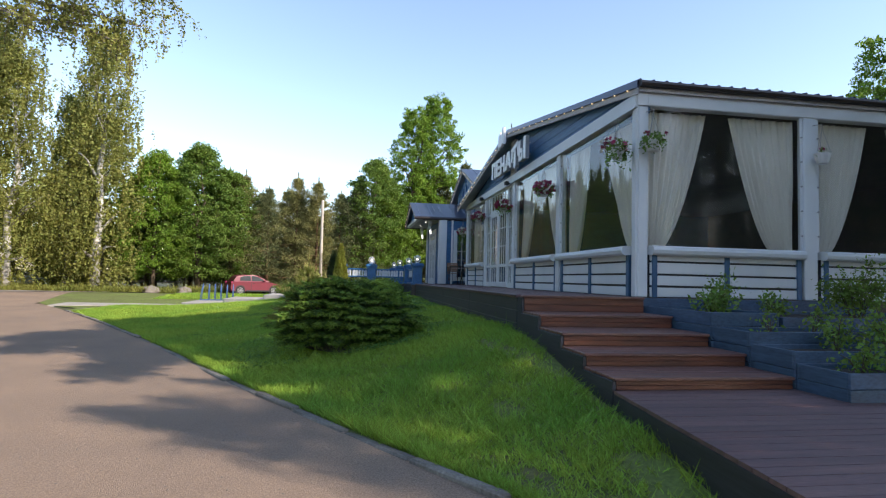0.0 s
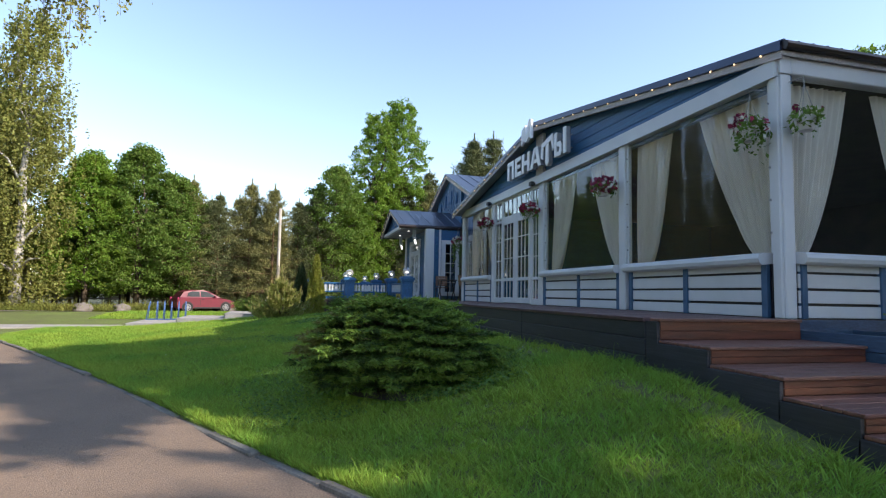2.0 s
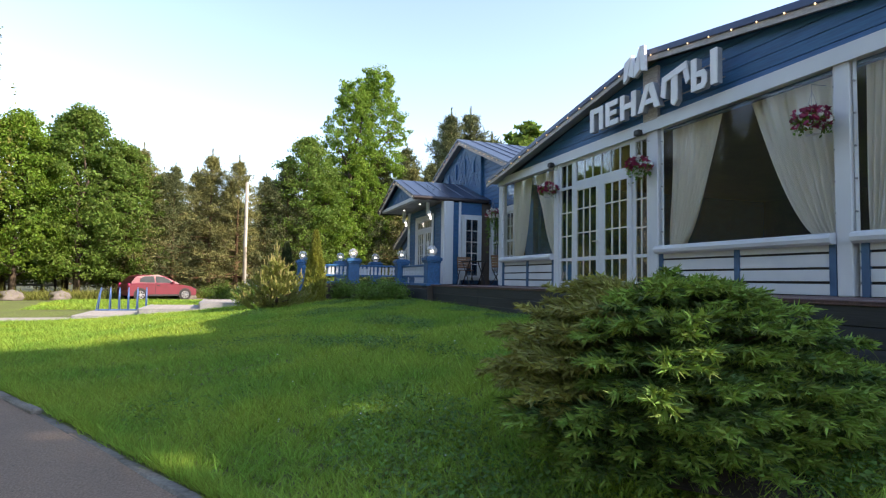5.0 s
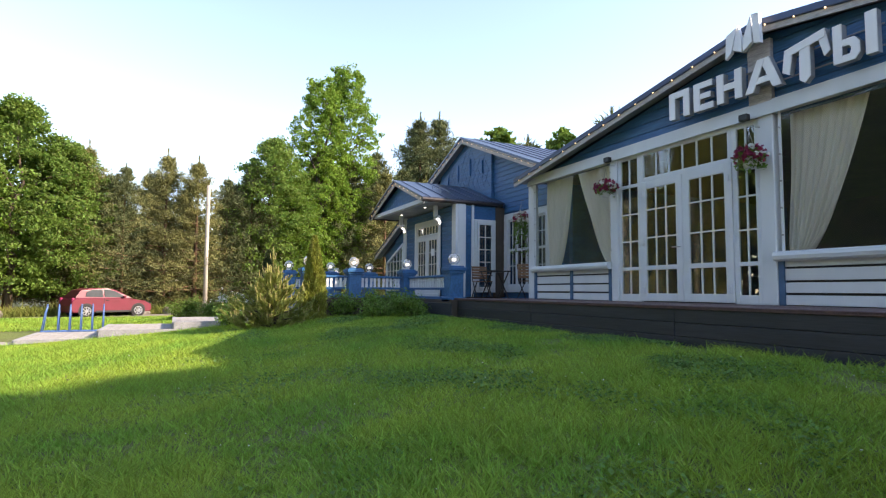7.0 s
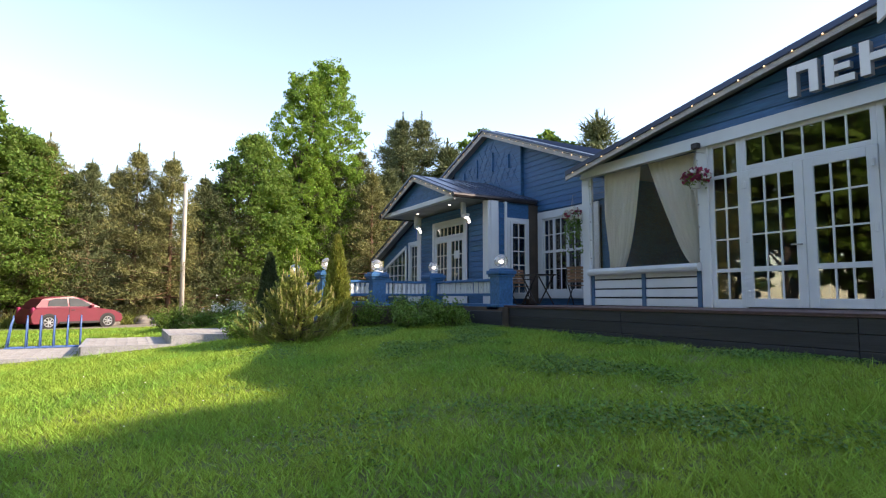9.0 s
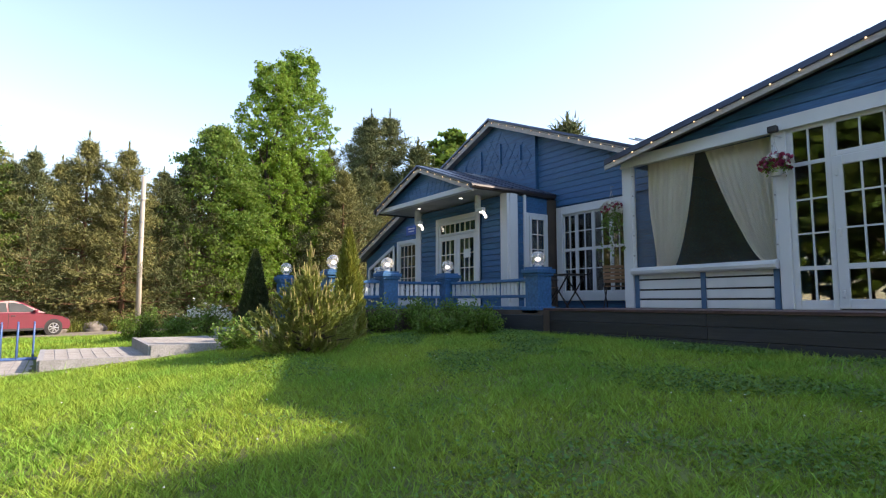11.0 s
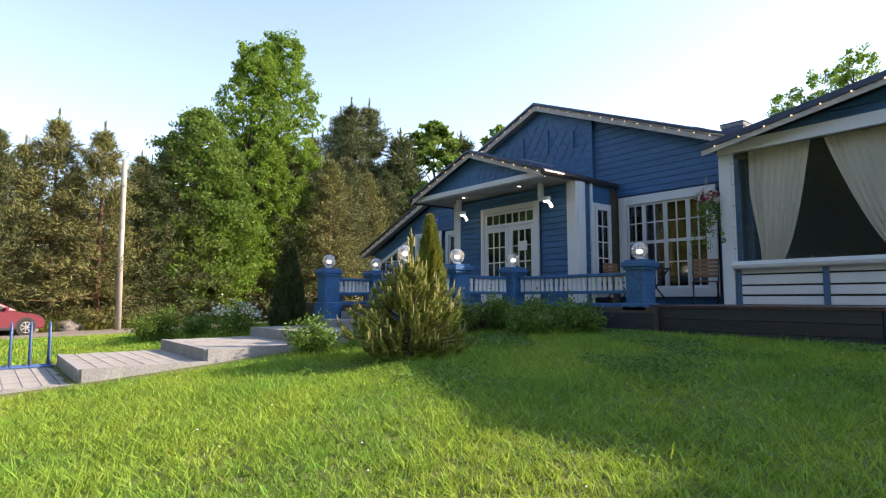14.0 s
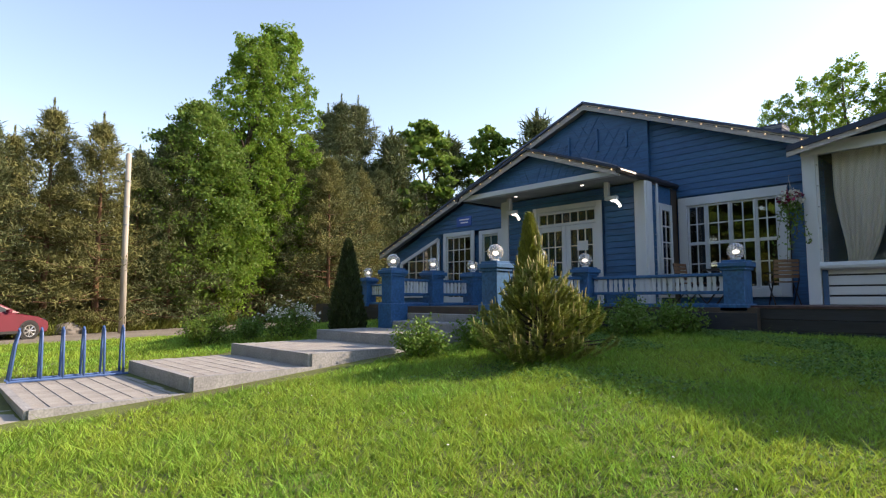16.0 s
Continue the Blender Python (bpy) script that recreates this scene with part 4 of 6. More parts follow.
for i in range(9):
    for s in (1, -1):
        x0 = GA_X + s * (0.12 + i * 0.2)
        z1 = min(4.55, p_roof(x0 + s * 0.12) - 0.16)
        if z1 > 4.25:
            part("slanted_board", Geo().prism([(x0, 4.2), (x0 + 0.03, 4.2), (x0 + 0.03 + s * 0.13, z1), (x0 + s * 0.13, z1)], "y", 1.46, 1.468), M_BLUE, porch)
part("tie_beam", Geo().box(GA_X - 2.32, GA_X + 2.32, 1.40, 1.56, 4.02, 4.15, 0.01), M_WHITE, porch)
structure("porch_ceiling", Geo().box(GA_X - 2.3, GA_X + 2.3, HY + 0.02, 1.40, 4.03, 4.07), M_SOFFIT, "pale painted porch ceiling", "ceiling")
for x in (17.3, 19.3):
    ob = part("downlight", Geo().lathe([(0.04, 0.0), (0.04, -0.010), (0.03, -0.014)], (x, 1.05, 4.03), 12), M_ARC, None)
    tagged(ob, "small round white recessed downlight in the porch ceiling", "downlight", "porch downlights")


def wall_lamp(x):
    t = thing("wall_lamp", "white curved strip lamp on a white bracket", "wall lamp", (x, 0.95, 4.02), "porch lamps")
    part("bracket", Geo().box(-0.05, 0.05, -0.06, 0.06, -0.34, 0.0, 0.008), M_WHITE, t)
    part("housing", Geo().box(-0.26, 0.05, -0.05, 0.05, -0.42, -0.33, 0.015), M_WHITE, t)
    pts = [(-0.10 - 0.22 * math.sin(a), 0, -0.64 + 0.22 * math.cos(a)) for a in [0.15 * k for k in range(10)]]
    part("tube", Geo().tube(pts, 0.035, 8), M_ARC, t, "glowing white curved tube", True)
    return t


wall_lamp(16.72)
wall_lamp(19.6)

# ---------- balustrade with pillars and globe lamps ----------
TOP = 2.05


def pillar(x, y, w=0.36, base=0.75):
    t = thing("pillar", "square blue wooden pillar with stepped cap", "pillar", (x, y, 0), "terrace pillars")
    h = w / 2
    part("shaft", Geo().box(-h, h, -h, h, base, TOP - 0.12, 0.012), M_BLUE2, t)
    part("plinth", Geo().box(-h - 0.05, h + 0.05, -h - 0.05, h + 0.05, min(base, DECK - 0.1), DECK + 0.03, 0.012), M_BLUE2, t)
    part("cap", Geo().box(-h - 0.03, h + 0.03, -h - 0.03, h + 0.03, TOP - 0.17, TOP - 0.12, 0.008).box(-h - 0.06, h + 0.06, -h - 0.06, h + 0.06, TOP - 0.118, TOP - 0.03, 0.012).box(-h - 0.01, h + 0.01, -h - 0.01, h + 0.01, TOP - 0.03, TOP + 0.01, 0.006), M_BLUE2, t)
    return t


def globe(x, y):
    t = thing("globe_lamp", "clear glass globe lamp with a lit core", "globe lamp", (x, y, TOP + 0.01), "pillar lamps")
    part("base", Geo().lathe([(0.07, 0), (0.07, 0.03), (0.05, 0.04)], (0, 0, 0), 14), M_WHITE, t)
    b = part("globe", Geo().ball((0, 0, 0.165), 0.148, 3), M_GLOBE, t, "clear glass globe", True)
    b.visible_shadow = False
    part("lamp_core", Geo().ball((0, 0, 0.15), 0.062, 2, 0.7), M_CORE, t, "glowing white lamp core", True)
    return t


PILLARS = [(13.72, 1.80), (16.78, 1.82), (16.75, 3.45), (16.75, 4.72), (19.72, 4.72), (20.0, 3.3), (20.0, 1.95), (24.6, 1.9)]
for p in PILLARS:
    pillar(*p, base=DECK - 0.06 if p[1] < 2.5 else 0.6)
    globe(*p)


def balustrade(a, b):
    a, b = Vector((*a, 0)), Vector((*b, 0))
    L = (b - a).length
    ang = math.degrees(math.atan2(b.y - a.y, b.x - a.x))
    t = thing("balustrade", "blue balustrade with white flat balusters", "balustrade", (a.x, a.y, DECK), "terrace balustrades", rz=ang)
    i0, i1 = 0.2, L - 0.2
    part("handrail", Geo().box(i0, i1, -0.05, 0.05, 0.52, 0.58, 0.01), M_BLUE2, t)
    part("bottom_rail", Geo().box(i0, i1, -0.035, 0.035, 0.20, 0.26, 0.008), M_BLUE2, t)
    part("base_rail", Geo().box(i0, i1, -0.08, 0.10, -0.10, 0.03, 0.01), M_BLUE2, t)
    n = int((i1 - i0) / 0.115)
    bal = Geo().prism([(-0.034, 0.26), (0.034, 0.26), (0.038, 0.33), (0.026, 0.39), (0.038, 0.45), (0.034, 0.52), (-0.034, 0.52), (-0.038, 0.45), (-0.026, 0.39), (-0.038, 0.33)], "y", -0.012, 0.012).mesh("baluster", M_WHITE)
    for i in range(n):
        ob = new("baluster", bal)
        ob.parent = t
        ob.matrix_basis = pose(i0 + (i + 0.5) * (i1 - i0) / n, 0, 0, 0, random.uniform(-2.5, 2.5), 0)
    return t


for a, b in ((0, 1), (1, 2), (2, 3), (4, 5), (5, 6), (6, 7)):
    balustrade(PILLARS[a], PILLARS[b])


# ---------- strings of bulbs along the fascias ----------
def bulb_string(pts, step, group):
    t = thing("string_lights", "string of small warm bulbs along the fascia", "string lights", group=group)
    part("cable", Geo().tube(pts, 0.006, 5), M_BLACK, t, "thin black cable")
    bulb = Geo().ball((0, 0, -0.010), 0.0135, 2, 1.2).mesh("bulb", M_BULB, True)
    for p, q in zip(pts, pts[1:]):
        p, q = Vector(p), Vector(q)
        n = max(1, int((q - p).length / step))
        for i in range(n):
            ob = new("bulb", bulb)
            ob.parent = t
            ob.location = p + (q - p) * (i + 0.5) / n


bulb_string([(x, verge_y(x) + 0.03, z - 0.062) for x, z in ((EAVE_X + 0.05, EAVE_Z), (APEX_X, APEX_Z), (FAR_X - 0.05, FAR_Z))], 0.42, "fascia lights")
bulb_string([(13.1, HY + 0.33, h_roof(13.1) - 0.05), (HA_X, HY + 0.33, HA_Z - 0.05), (27.5, HY + 0.33, h_roof(27.5) - 0.05)], 0.34, "fascia lights")
bulb_string([(GA_X - GE, 1.675, p_roof(GA_X - GE) - 0.03), (GA_X, 1.675, GA_Z - 0.03), (GA_X + GE, 1.675, p_roof(GA_X + GE) - 0.03)], 0.34, "fascia lights")

# ---------- sign ----------
sign = thing("sign", "white block letters and crown emblem on the gable", "sign", (8.36, 0.12, 4.46))


def letter(polys, label=""):
    """polys: outlines in (distance along the wall from the first letter, height)."""
    g, s = Geo(), Geo()
    for k, poly in enumerate(polys):
        g.prism([(-a, b) for a, b in poly], "y", 0.105 - 0.004 * k, 0.125 - 0.004 * k)
        s.prism([(-a, b) for a, b in poly], "y", 0.0 + 0.003 * k, 0.10 - 0.004 * k)
    ob = part("letter", g, M_LETTER, sign)
    part("letter_side", s, M_LETTERSIDE, ob, "grey letter return")


def rect(a, b, c, d):
    return [(a, c), (b, c), (b, d), (a, d)]


W = 0.12
letter([rect(0.0, W, 0, 0.47), rect(0.30, 0.42, 0, 0.47), rect(W, 0.30, 0.36, 0.47)])
letter([rect(0.52, 0.64, 0, 0.47), rect(0.64, 0.88, 0.37, 0.47), rect(0.64, 0.84, 0.19, 0.28), rect(0.64, 0.89, 0, 0.10)])
letter([rect(0.97, 1.09, 0, 0.47), rect(1.29, 1.41, 0, 0.47), rect(1.09, 1.29, 0.185, 0.285)])
letter([[(1.47, 0), (1.60, 0), (1.80, 0.47), (1.68, 0.47)], [(1.80, 0.47), (1.76, 0.36), (1.91, 0), (2.04, 0), (1.86, 0.47)], rect(1.62, 1.90, 0.11, 0.20)])
letter([[(2.10, 0.45), (2.66, 0.56), (2.66, 0.44), (2.12, 0.34)], [(2.06, 0.14), (2.16, 0.08), (2.22, 0.45), (2.10, 0.45)], [(2.31, 0.42), (2.45, 0.42), (2.45, -0.02), (2.37, -0.10), (2.30, -0.04)], [(2.55, 0.5), (2.66, 0.52), (2.72, 0.24), (2.64, 0.18)]])
letter([rect(2.76, 2.87, 0, 0.52), [(2.87, 0.30), (3.02, 0.30), (3.08, 0.22), (3.08, 0.08), (3.02, 0), (2.87, 0), (2.87, 0.09), (2.96, 0.09), (2.98, 0.13), (2.98, 0.17), (2.95, 0.21), (2.87, 0.21)], rect(3.15, 3.28, 0, 0.55)])
crown = part("emblem", Geo().prism([(-1.76, 0.74), (-1.55, 0.62), (-1.34, 0.72), (-1.38, 0.86), (-1.72, 0.88)], "y", 0.17, 0.20), M_LETTERSIDE, sign, "crown-like emblem of four slanted plates")
for plate in ([(1.26, 0.60), (1.36, 0.67), (1.46, 1.04), (1.28, 0.97)], [(1.39, 0.71), (1.54, 0.63), (1.54, 0.80), (1.49, 1.06)],
              [(1.56, 0.63), (1.71, 0.72), (1.69, 1.12), (1.56, 0.80)], [(1.74, 0.69), (1.85, 0.66), (1.83, 1.12), (1.71, 1.14)]):
    part("emblem_plate", Geo().prism([(-a, b) for a, b in plate], "y", 0.21, 0.27), M_LETTER, crown, "white slanted plate")
part("mount_bar", Geo().tube([(0.0, -0.02, 0.1), (-3.3, -0.02, 0.1)], 0.012, 6).tube([(0.0, -0.02, 0.38), (-3.3, -0.02, 0.38)], 0.012, 6), M_STEEL, sign, "thin steel mounting rails")
for x in (6.98, 10.05):
    t = thing("flood_light", "small black floodlight under the white beam", "floodlight", (x, 0.08, beam_z(x)))
    part("lamp_head", Geo().box(-0.07, 0.07, 0.03, 0.13, -0.05, 0.05, 0.01), M_BLACK, t)
    part("bracket", Geo().box(-0.02, 0.02, -0.02, 0.035, -0.02, 0.02), M_BLACK, t)


# ---------- planters beside the steps ----------
def planter(x0, x1, y0, y1, z0, z1):
    t = thing("planter", "grey-blue painted wooden planter box with soil", "planter", group="step planters")
    n = max(1, round((z1 - z0) / 0.17))
    h = (z1 - z0) / n
    for k in range(n):
        za, zb = z0 + k * h + 0.003, z0 + (k + 1) * h - 0.002
        for b in ((x0, x0 + 0.03, y0, y1), (x1 - 0.03, x1, y0, y1), (x0 + 0.03, x1 - 0.03, y0, y0 + 0.03), (x0 + 0.03, x1 - 0.03, y1 - 0.03, y1)):
            part("board", Geo().box(*b, za, zb, 0.005), M_PLANTER, t)
    part("soil", Geo().box(x0 + 0.03, x1 - 0.03, y0 + 0.03, y1 - 0.03, z0, z1 - 0.05), M_SOIL, t, "dark crumbly soil")
    return t


PLANTERS = [(-1.77, -0.04, -0.95, -0.03, 0.3, 1.15), (-2.45, -1.78, -3.2, -0.03, 0.3, 0.98), (-3.09, -2.46, -3.6, -0.03, 0.3, 0.85), (-3.71, -3.10, -4.4, -0.03, 0.3, 0.735), (-1.77, -0.04, -4.2, -1.0, 0.3, 1.10)]
for p in PLANTERS:
    planter(*p)

# ---------- plants ----------
def unit(n, rng):
    a = rng.normal(size=(n, 3))
    return a / np.linalg.norm(a, axis=1)[:, None]


def leaf_quads(cent, size, rng, flat=0.0, aspect=0.6):
    """One diamond leaf at each centre; flat pulls the normals upwards."""
    n = len(cent)
    nor = unit(n, rng)
    nor[:, 2] = nor[:, 2] * (1 - flat) + flat * np.abs(rng.normal(size=n)) * 1.5 + flat
    nor /= np.linalg.norm(nor, axis=1)[:, None]
    ref = unit(n, rng)
    u = np.cross(nor, ref)
    u /= np.linalg.norm(u, axis=1)[:, None] + 1e-9
    w = np.cross(nor, u)
    s = (np.asarray(size) * rng.uniform(0.7, 1.3, n))[:, None]
    v = np.stack([cent - u * s, cent + w * s * aspect, cent + u * s, cent - w * s * aspect], 1).reshape(-1, 3)
    f = np.arange(4 * n).reshape(n, 4)
    return v, f


def needle_tris(base, direction, length, width, rng):
    n = len(base)
    side = np.cross(direction, unit(n, rng))
    side /= np.linalg.norm(side, axis=1)[:, None] + 1e-9
    v = np.stack([base - side * width, base + side * width, base + direction * length[:, None]], 1).reshape(-1, 3)
    return v, np.arange(3 * n).reshape(n, 3)


def tree_thing(name, label, category, trunk_me, crown_me, x, y, rz=0, s=1.0, group=""):
    t = thing(name, label, category, (x, y, ground_z(x, y) - 0.05), group, rz=rz)
    t.scale = (s, s, s)
    for nm, me in (("trunk", trunk_me), ("crown", crown_me)):
        ob = new(nm, me)
        ob.parent = t
    return t


def broad_tree(seed, h, r, leaf_mat, bark, low=0.18, clumps=90, leaves=110, leaf=0.17, shape="oval", limbs=14, squash=0.45, flat=0.35, strands=0):
    rng = np.random.default_rng(seed)
    g = Geo()
    bend = rng.normal(size=(6, 2)) * 0.03 * h
    pts = [(bend[min(i, 5)][0] * i / 6, bend[min(i, 5)][1] * i / 6, h * 0.93 * i / 6) for i in range(7)]
    r0 = 0.017 * h + 0.02
    g.tube(pts, [r0 * (1 - 0.88 * i / 6) for i in range(7)], 8)
    cents = []
    for k in range(clumps):
        t = rng.uniform(0, 1) ** 0.85
        z = h * (low + (1 - low) * t)
        if shape == "oval":
            rad = r * math.sin(math.pi * (0.12 + 0.86 * t) ** 0.8) ** 0.7
        elif shape == "tall":
            rad = r * (0.35 + 0.75 * math.sin(math.pi * (0.1 + 0.8 * t)) ** 0.8) * (1.0 if t < 0.8 else 0.75)
        elif shape == "cone":
            rad = r * (1.02 - t) ** 0.75 * min(1, 0.55 + 2.5 * t)
        else:
            rad = r * (1 - 0.75 * t ** 1.5) * min(1.0, 0.5 + 1.6 * t)
        rad *= rng.uniform(0.35, 1.05) ** 0.6 * rng.uniform(0.75, 1.12)
        a = rng.uniform(0, 2 * math.pi)
        cents.append((rad * math.cos(a), rad * math.sin(a), z + rng.normal() * 0.15))
    cents = np.array(cents)
    for k in range(limbs):
        c = cents[rng.integers(len(cents))]
        z0 = max(h * 0.12, c[2] - 0.35 * math.hypot(c[0], c[1]) - 0.08 * h)
        i = min(5.99, z0 / (h * 0.93) * 6)
        p = Vector(pts[int(i)]).lerp(Vector(pts[int(i) + 1]), i % 1)
        mid = p.lerp(Vector(c), 0.5) + Vector((0, 0, 0.05 * h * 0.5))
        rr = r0 * (1 - 0.8 * z0 / h) * 0.5
        g.tube([p, mid, Vector(c)], [rr, rr * 0.6, rr * 0.15], 5)
    csize = rng.uniform(0.5, 1.2, clumps) * r * (0.17 if shape != "weep" else 0.25)
    allc = []
    for c, s in zip(cents, csize):
        q = unit(leaves, rng) * (rng.uniform(0.15, 1, leaves) ** 0.5)[:, None] * s
        q[:, 2] *= squash
        if strands:
            which = rng.integers(0, strands, leaves)
            root = rng.normal(size=(strands, 3)) * np.array((0.55, 0.55, 0.3)) * s
            length = rng.uniform(0.6, 2.4, strands) * s
            u = rng.uniform(0, 1, leaves)
            q = root[which] + np.stack([rng.normal(size=leaves) * 0.05, rng.normal(size=leaves) * 0.05, -u * length[which]], 1)
        elif shape == "weep":
            q[:, 2] = q[:, 2] * 1.6 - np.abs(rng.normal(size=leaves)) * s * 0.9
            q[:, :2] *= 0.75
        allc.append(c + q)
    v, f = leaf_quads(np.concatenate(allc), leaf, rng, flat if shape != "weep" else 0.0)
    return g.mesh("trunk", bark, True), array_mesh("crown", v, f, leaf_mat)


def pine_tree(seed, h, r, needle_mat, bark, low=0.1, whorls=22, needle=0.24, tufts=9, open_top=False):
    rng = np.random.default_rng(seed)
    g = Geo()
    r0 = 0.014 * h + 0.03
    g.tube([(0, 0, h * i / 6 * 0.99) for i in range(7)], [r0 * (1 - 0.9 * i / 6) for i in range(7)], 7)
    base, dirs = [], []
    for k in range(whorls):
        t = (k + rng.uniform(0, 0.7)) / whorls
        z = h * (low + (0.985 - low) * t)
        L = r * ((1 - t) ** 0.9 * 1.05 + 0.03) * (0.75 + 0.25 * min(1, t * 5))
        if open_top:
            L = r * (0.55 + 0.6 * math.sin(math.pi * min(1, t * 1.05)) ** 1.2) * (1.0 if t > 0.35 else 0.45)
        nb = int(rng.integers(5, 8))
        a0 = rng.uniform(0, 6.28)
        for b in range(nb):
            a = a0 + 6.283 * b / nb + rng.normal() * 0.25
            Lb = L * rng.uniform(0.45, 1.3)
            rise = 0.55 * t - 0.12 + rng.normal() * 0.08
            d = Vector((math.cos(a), math.sin(a), rise)).normalized()
            tip = Vector((0, 0, z)) + d * Lb + Vector((0, 0, 0.10 * Lb))
            if b % 2 == 0:
                g.tube([(0, 0, z), Vector((0, 0, z)) + d * Lb * 0.6, tip], [r0 * 0.28 * (1.05 - t), r0 * 0.16 * (1.05 - t), 0.006], 4, False)
            for q in range(tufts):
                s = rng.uniform(0.28, 1.03)
                p = np.array(Vector((0, 0, z)) + d * Lb * s + Vector((0, 0, 0.10 * Lb * s * s)))
                p = p + rng.normal(size=3) * np.array((0.13, 0.13, 0.045)) * Lb * 0.8
                dd = np.array((d.x, d.y, d.z + 0.5))
                nn = 8
                base.append(np.repeat(p[None], nn, 0) + rng.normal(size=(nn, 3)) * needle * 0.5)
                dv = unit(nn, rng) + dd * 0.8
                dirs.append(dv / np.linalg.norm(dv, axis=1)[:, None])
    n = 220
    u = rng.uniform(0, 1, n)
    a = rng.uniform(0, 6.283, n)
    rad = 0.05 * r * (1 - u) * rng.uniform(0.2, 1.0, n)
    base.append(np.stack([rad * np.cos(a), rad * np.sin(a), h * (0.84 + 0.20 * u)], 1))
    dv = np.stack([np.cos(a) * 0.35, np.sin(a) * 0.35, np.full(n, 0.9)], 1) + rng.normal(size=(n, 3)) * 0.2
    dirs.append(dv / np.linalg.norm(dv, axis=1)[:, None] * (1.0 - 0.55 * u)[:, None])
    base, dirs = np.concatenate(base), np.concatenate(dirs)
    v, f = needle_tris(base, dirs, rng.uniform(0.7, 1.4, len(base)) * needle, needle * 0.10, rng)
    return g.mesh("trunk", bark, True), array_mesh("crown", v, f, needle_mat)


PINES = [pine_tree(10 + k, 9.0, 3.1, M_NEEDLE if k % 3 else M_NEEDLE_D, M_PINEBARK, 0.07, 25, 0.205, 17) for k in range(4)]
TALLPINES = [pine_tree(30 + k, 17.0, 4.6, M_NEEDLE_D, M_PINEBARK, 0.30, 14, 0.36, 24) for k in range(2)]
MAPLES = [broad_tree(50 + k, 11.0, 3.2, M_LEAF_MAPLE if k != 1 else M_LEAF_DARK, M_BARK, 0.10, 620, 44, 0.088, squash=0.62, flat=0.3) for k in range(3)]
BIRCHES = [broad_tree(70 + k, 17.0, 3.4, M_LEAF_BIRCH, M_BIRCHBARK, 0.06, 380, 80, 0.085, "weep", 16, strands=7) for k in range(2)]
SHADE_BIRCHES = [broad_tree(70 + k, 17.0, 3.4, M_LEAF_BIRCH, M_BIRCHBARK, 0.16, 230, 56, 0.115, "weep", 22) for k in range(2)]
FAR_PINES = [pine_tree(40 + k, 9.0, 2.7, (M_NEEDLE, M_NEEDLE_D)[k], M_PINEBARK, 0.06, 15, 0.36, 11) for k in range(2)]
FAR_MAPLES = [broad_tree(60 + k, 11.0, 3.2, (M_LEAF_DARK, M_LEAF_MAPLE)[k], M_BARK, 0.14, 190, 30, 0.21) for k in range(2)]
BACK_TREES = [broad_tree(64 + k, 11.0, 3.2, (M_LEAF_DARK, M_LEAF_MAPLE)[k], M_BARK, 0.12, 150, 22, 0.34, limbs=6) for k in range(2)]
ASPENS = [broad_tree(80 + k, 16.0, 2.05, M_LEAF_MAPLE, M_BARK, 0.14, 820, 46, 0.075, "tall", squash=0.8, flat=0.12) for k in range(2)]
FAR_ASPENS = [broad_tree(86 + k, 16.0, 2.1, M_LEAF_MAPLE, M_BARK, 0.16, 420, 34, 0.082, "tall", squash=0.8, flat=0.12) for k in range(2)]

rng0 = random.Random(7)


def place(kind, x, y, h=None, label=None):
    if 30 < x < 60 and -4 < y < 20:
        x = max(x, 35.6 + (8 - y) * 0.42)
    table = {"pine": (PINES, 9.0, "pine_tree", "young bushy pine with olive-green needles at the wood edge", "pine"),
             "tall": (TALLPINES, 17.0, "pine_tree", "tall open-crowned pine with dark needles", "pine"),
             "maple": (MAPLES, 11.0, "broadleaf_tree", "dense fresh-green broadleaf tree at the wood edge", "tree"),
             "birch": (BIRCHES, 17.0, "birch_tree", "weeping birch with white trunk and hanging twigs", "birch"),
             "shade_birch": (SHADE_BIRCHES, 17.0, "birch_tree", "weeping birch with white trunk and hanging twigs", "birch"),
             "back_tree": (BACK_TREES, 11.0, "broadleaf_tree", "broadleaf tree across the drive", "tree"),
             "far_pine": (FAR_PINES, 9.0, "pine_tree", "dark bushy pine deeper in the wood", "pine"),
             "far_maple": (FAR_MAPLES, 11.0, "broadleaf_tree", "broadleaf tree with full green crown deeper in the wood", "tree"),
             "far_aspen": (FAR_ASPENS, 16.0, "aspen_tree", "slender green aspen behind the house", "tree"),
             "aspen": (ASPENS, 16.0, "aspen_tree", "tall slender green aspen above the pines", "tree")}
    pool, h0, nm, lb, cat = table[kind]
    tr, cr = pool[rng0.randrange(len(pool))]
    return tree_thing(nm, label or lb, cat, tr, cr, x, y, rng0.uniform(0, 360), (h or h0) / h0 * rng0.uniform(0.96, 1.04), "trees by the lane")


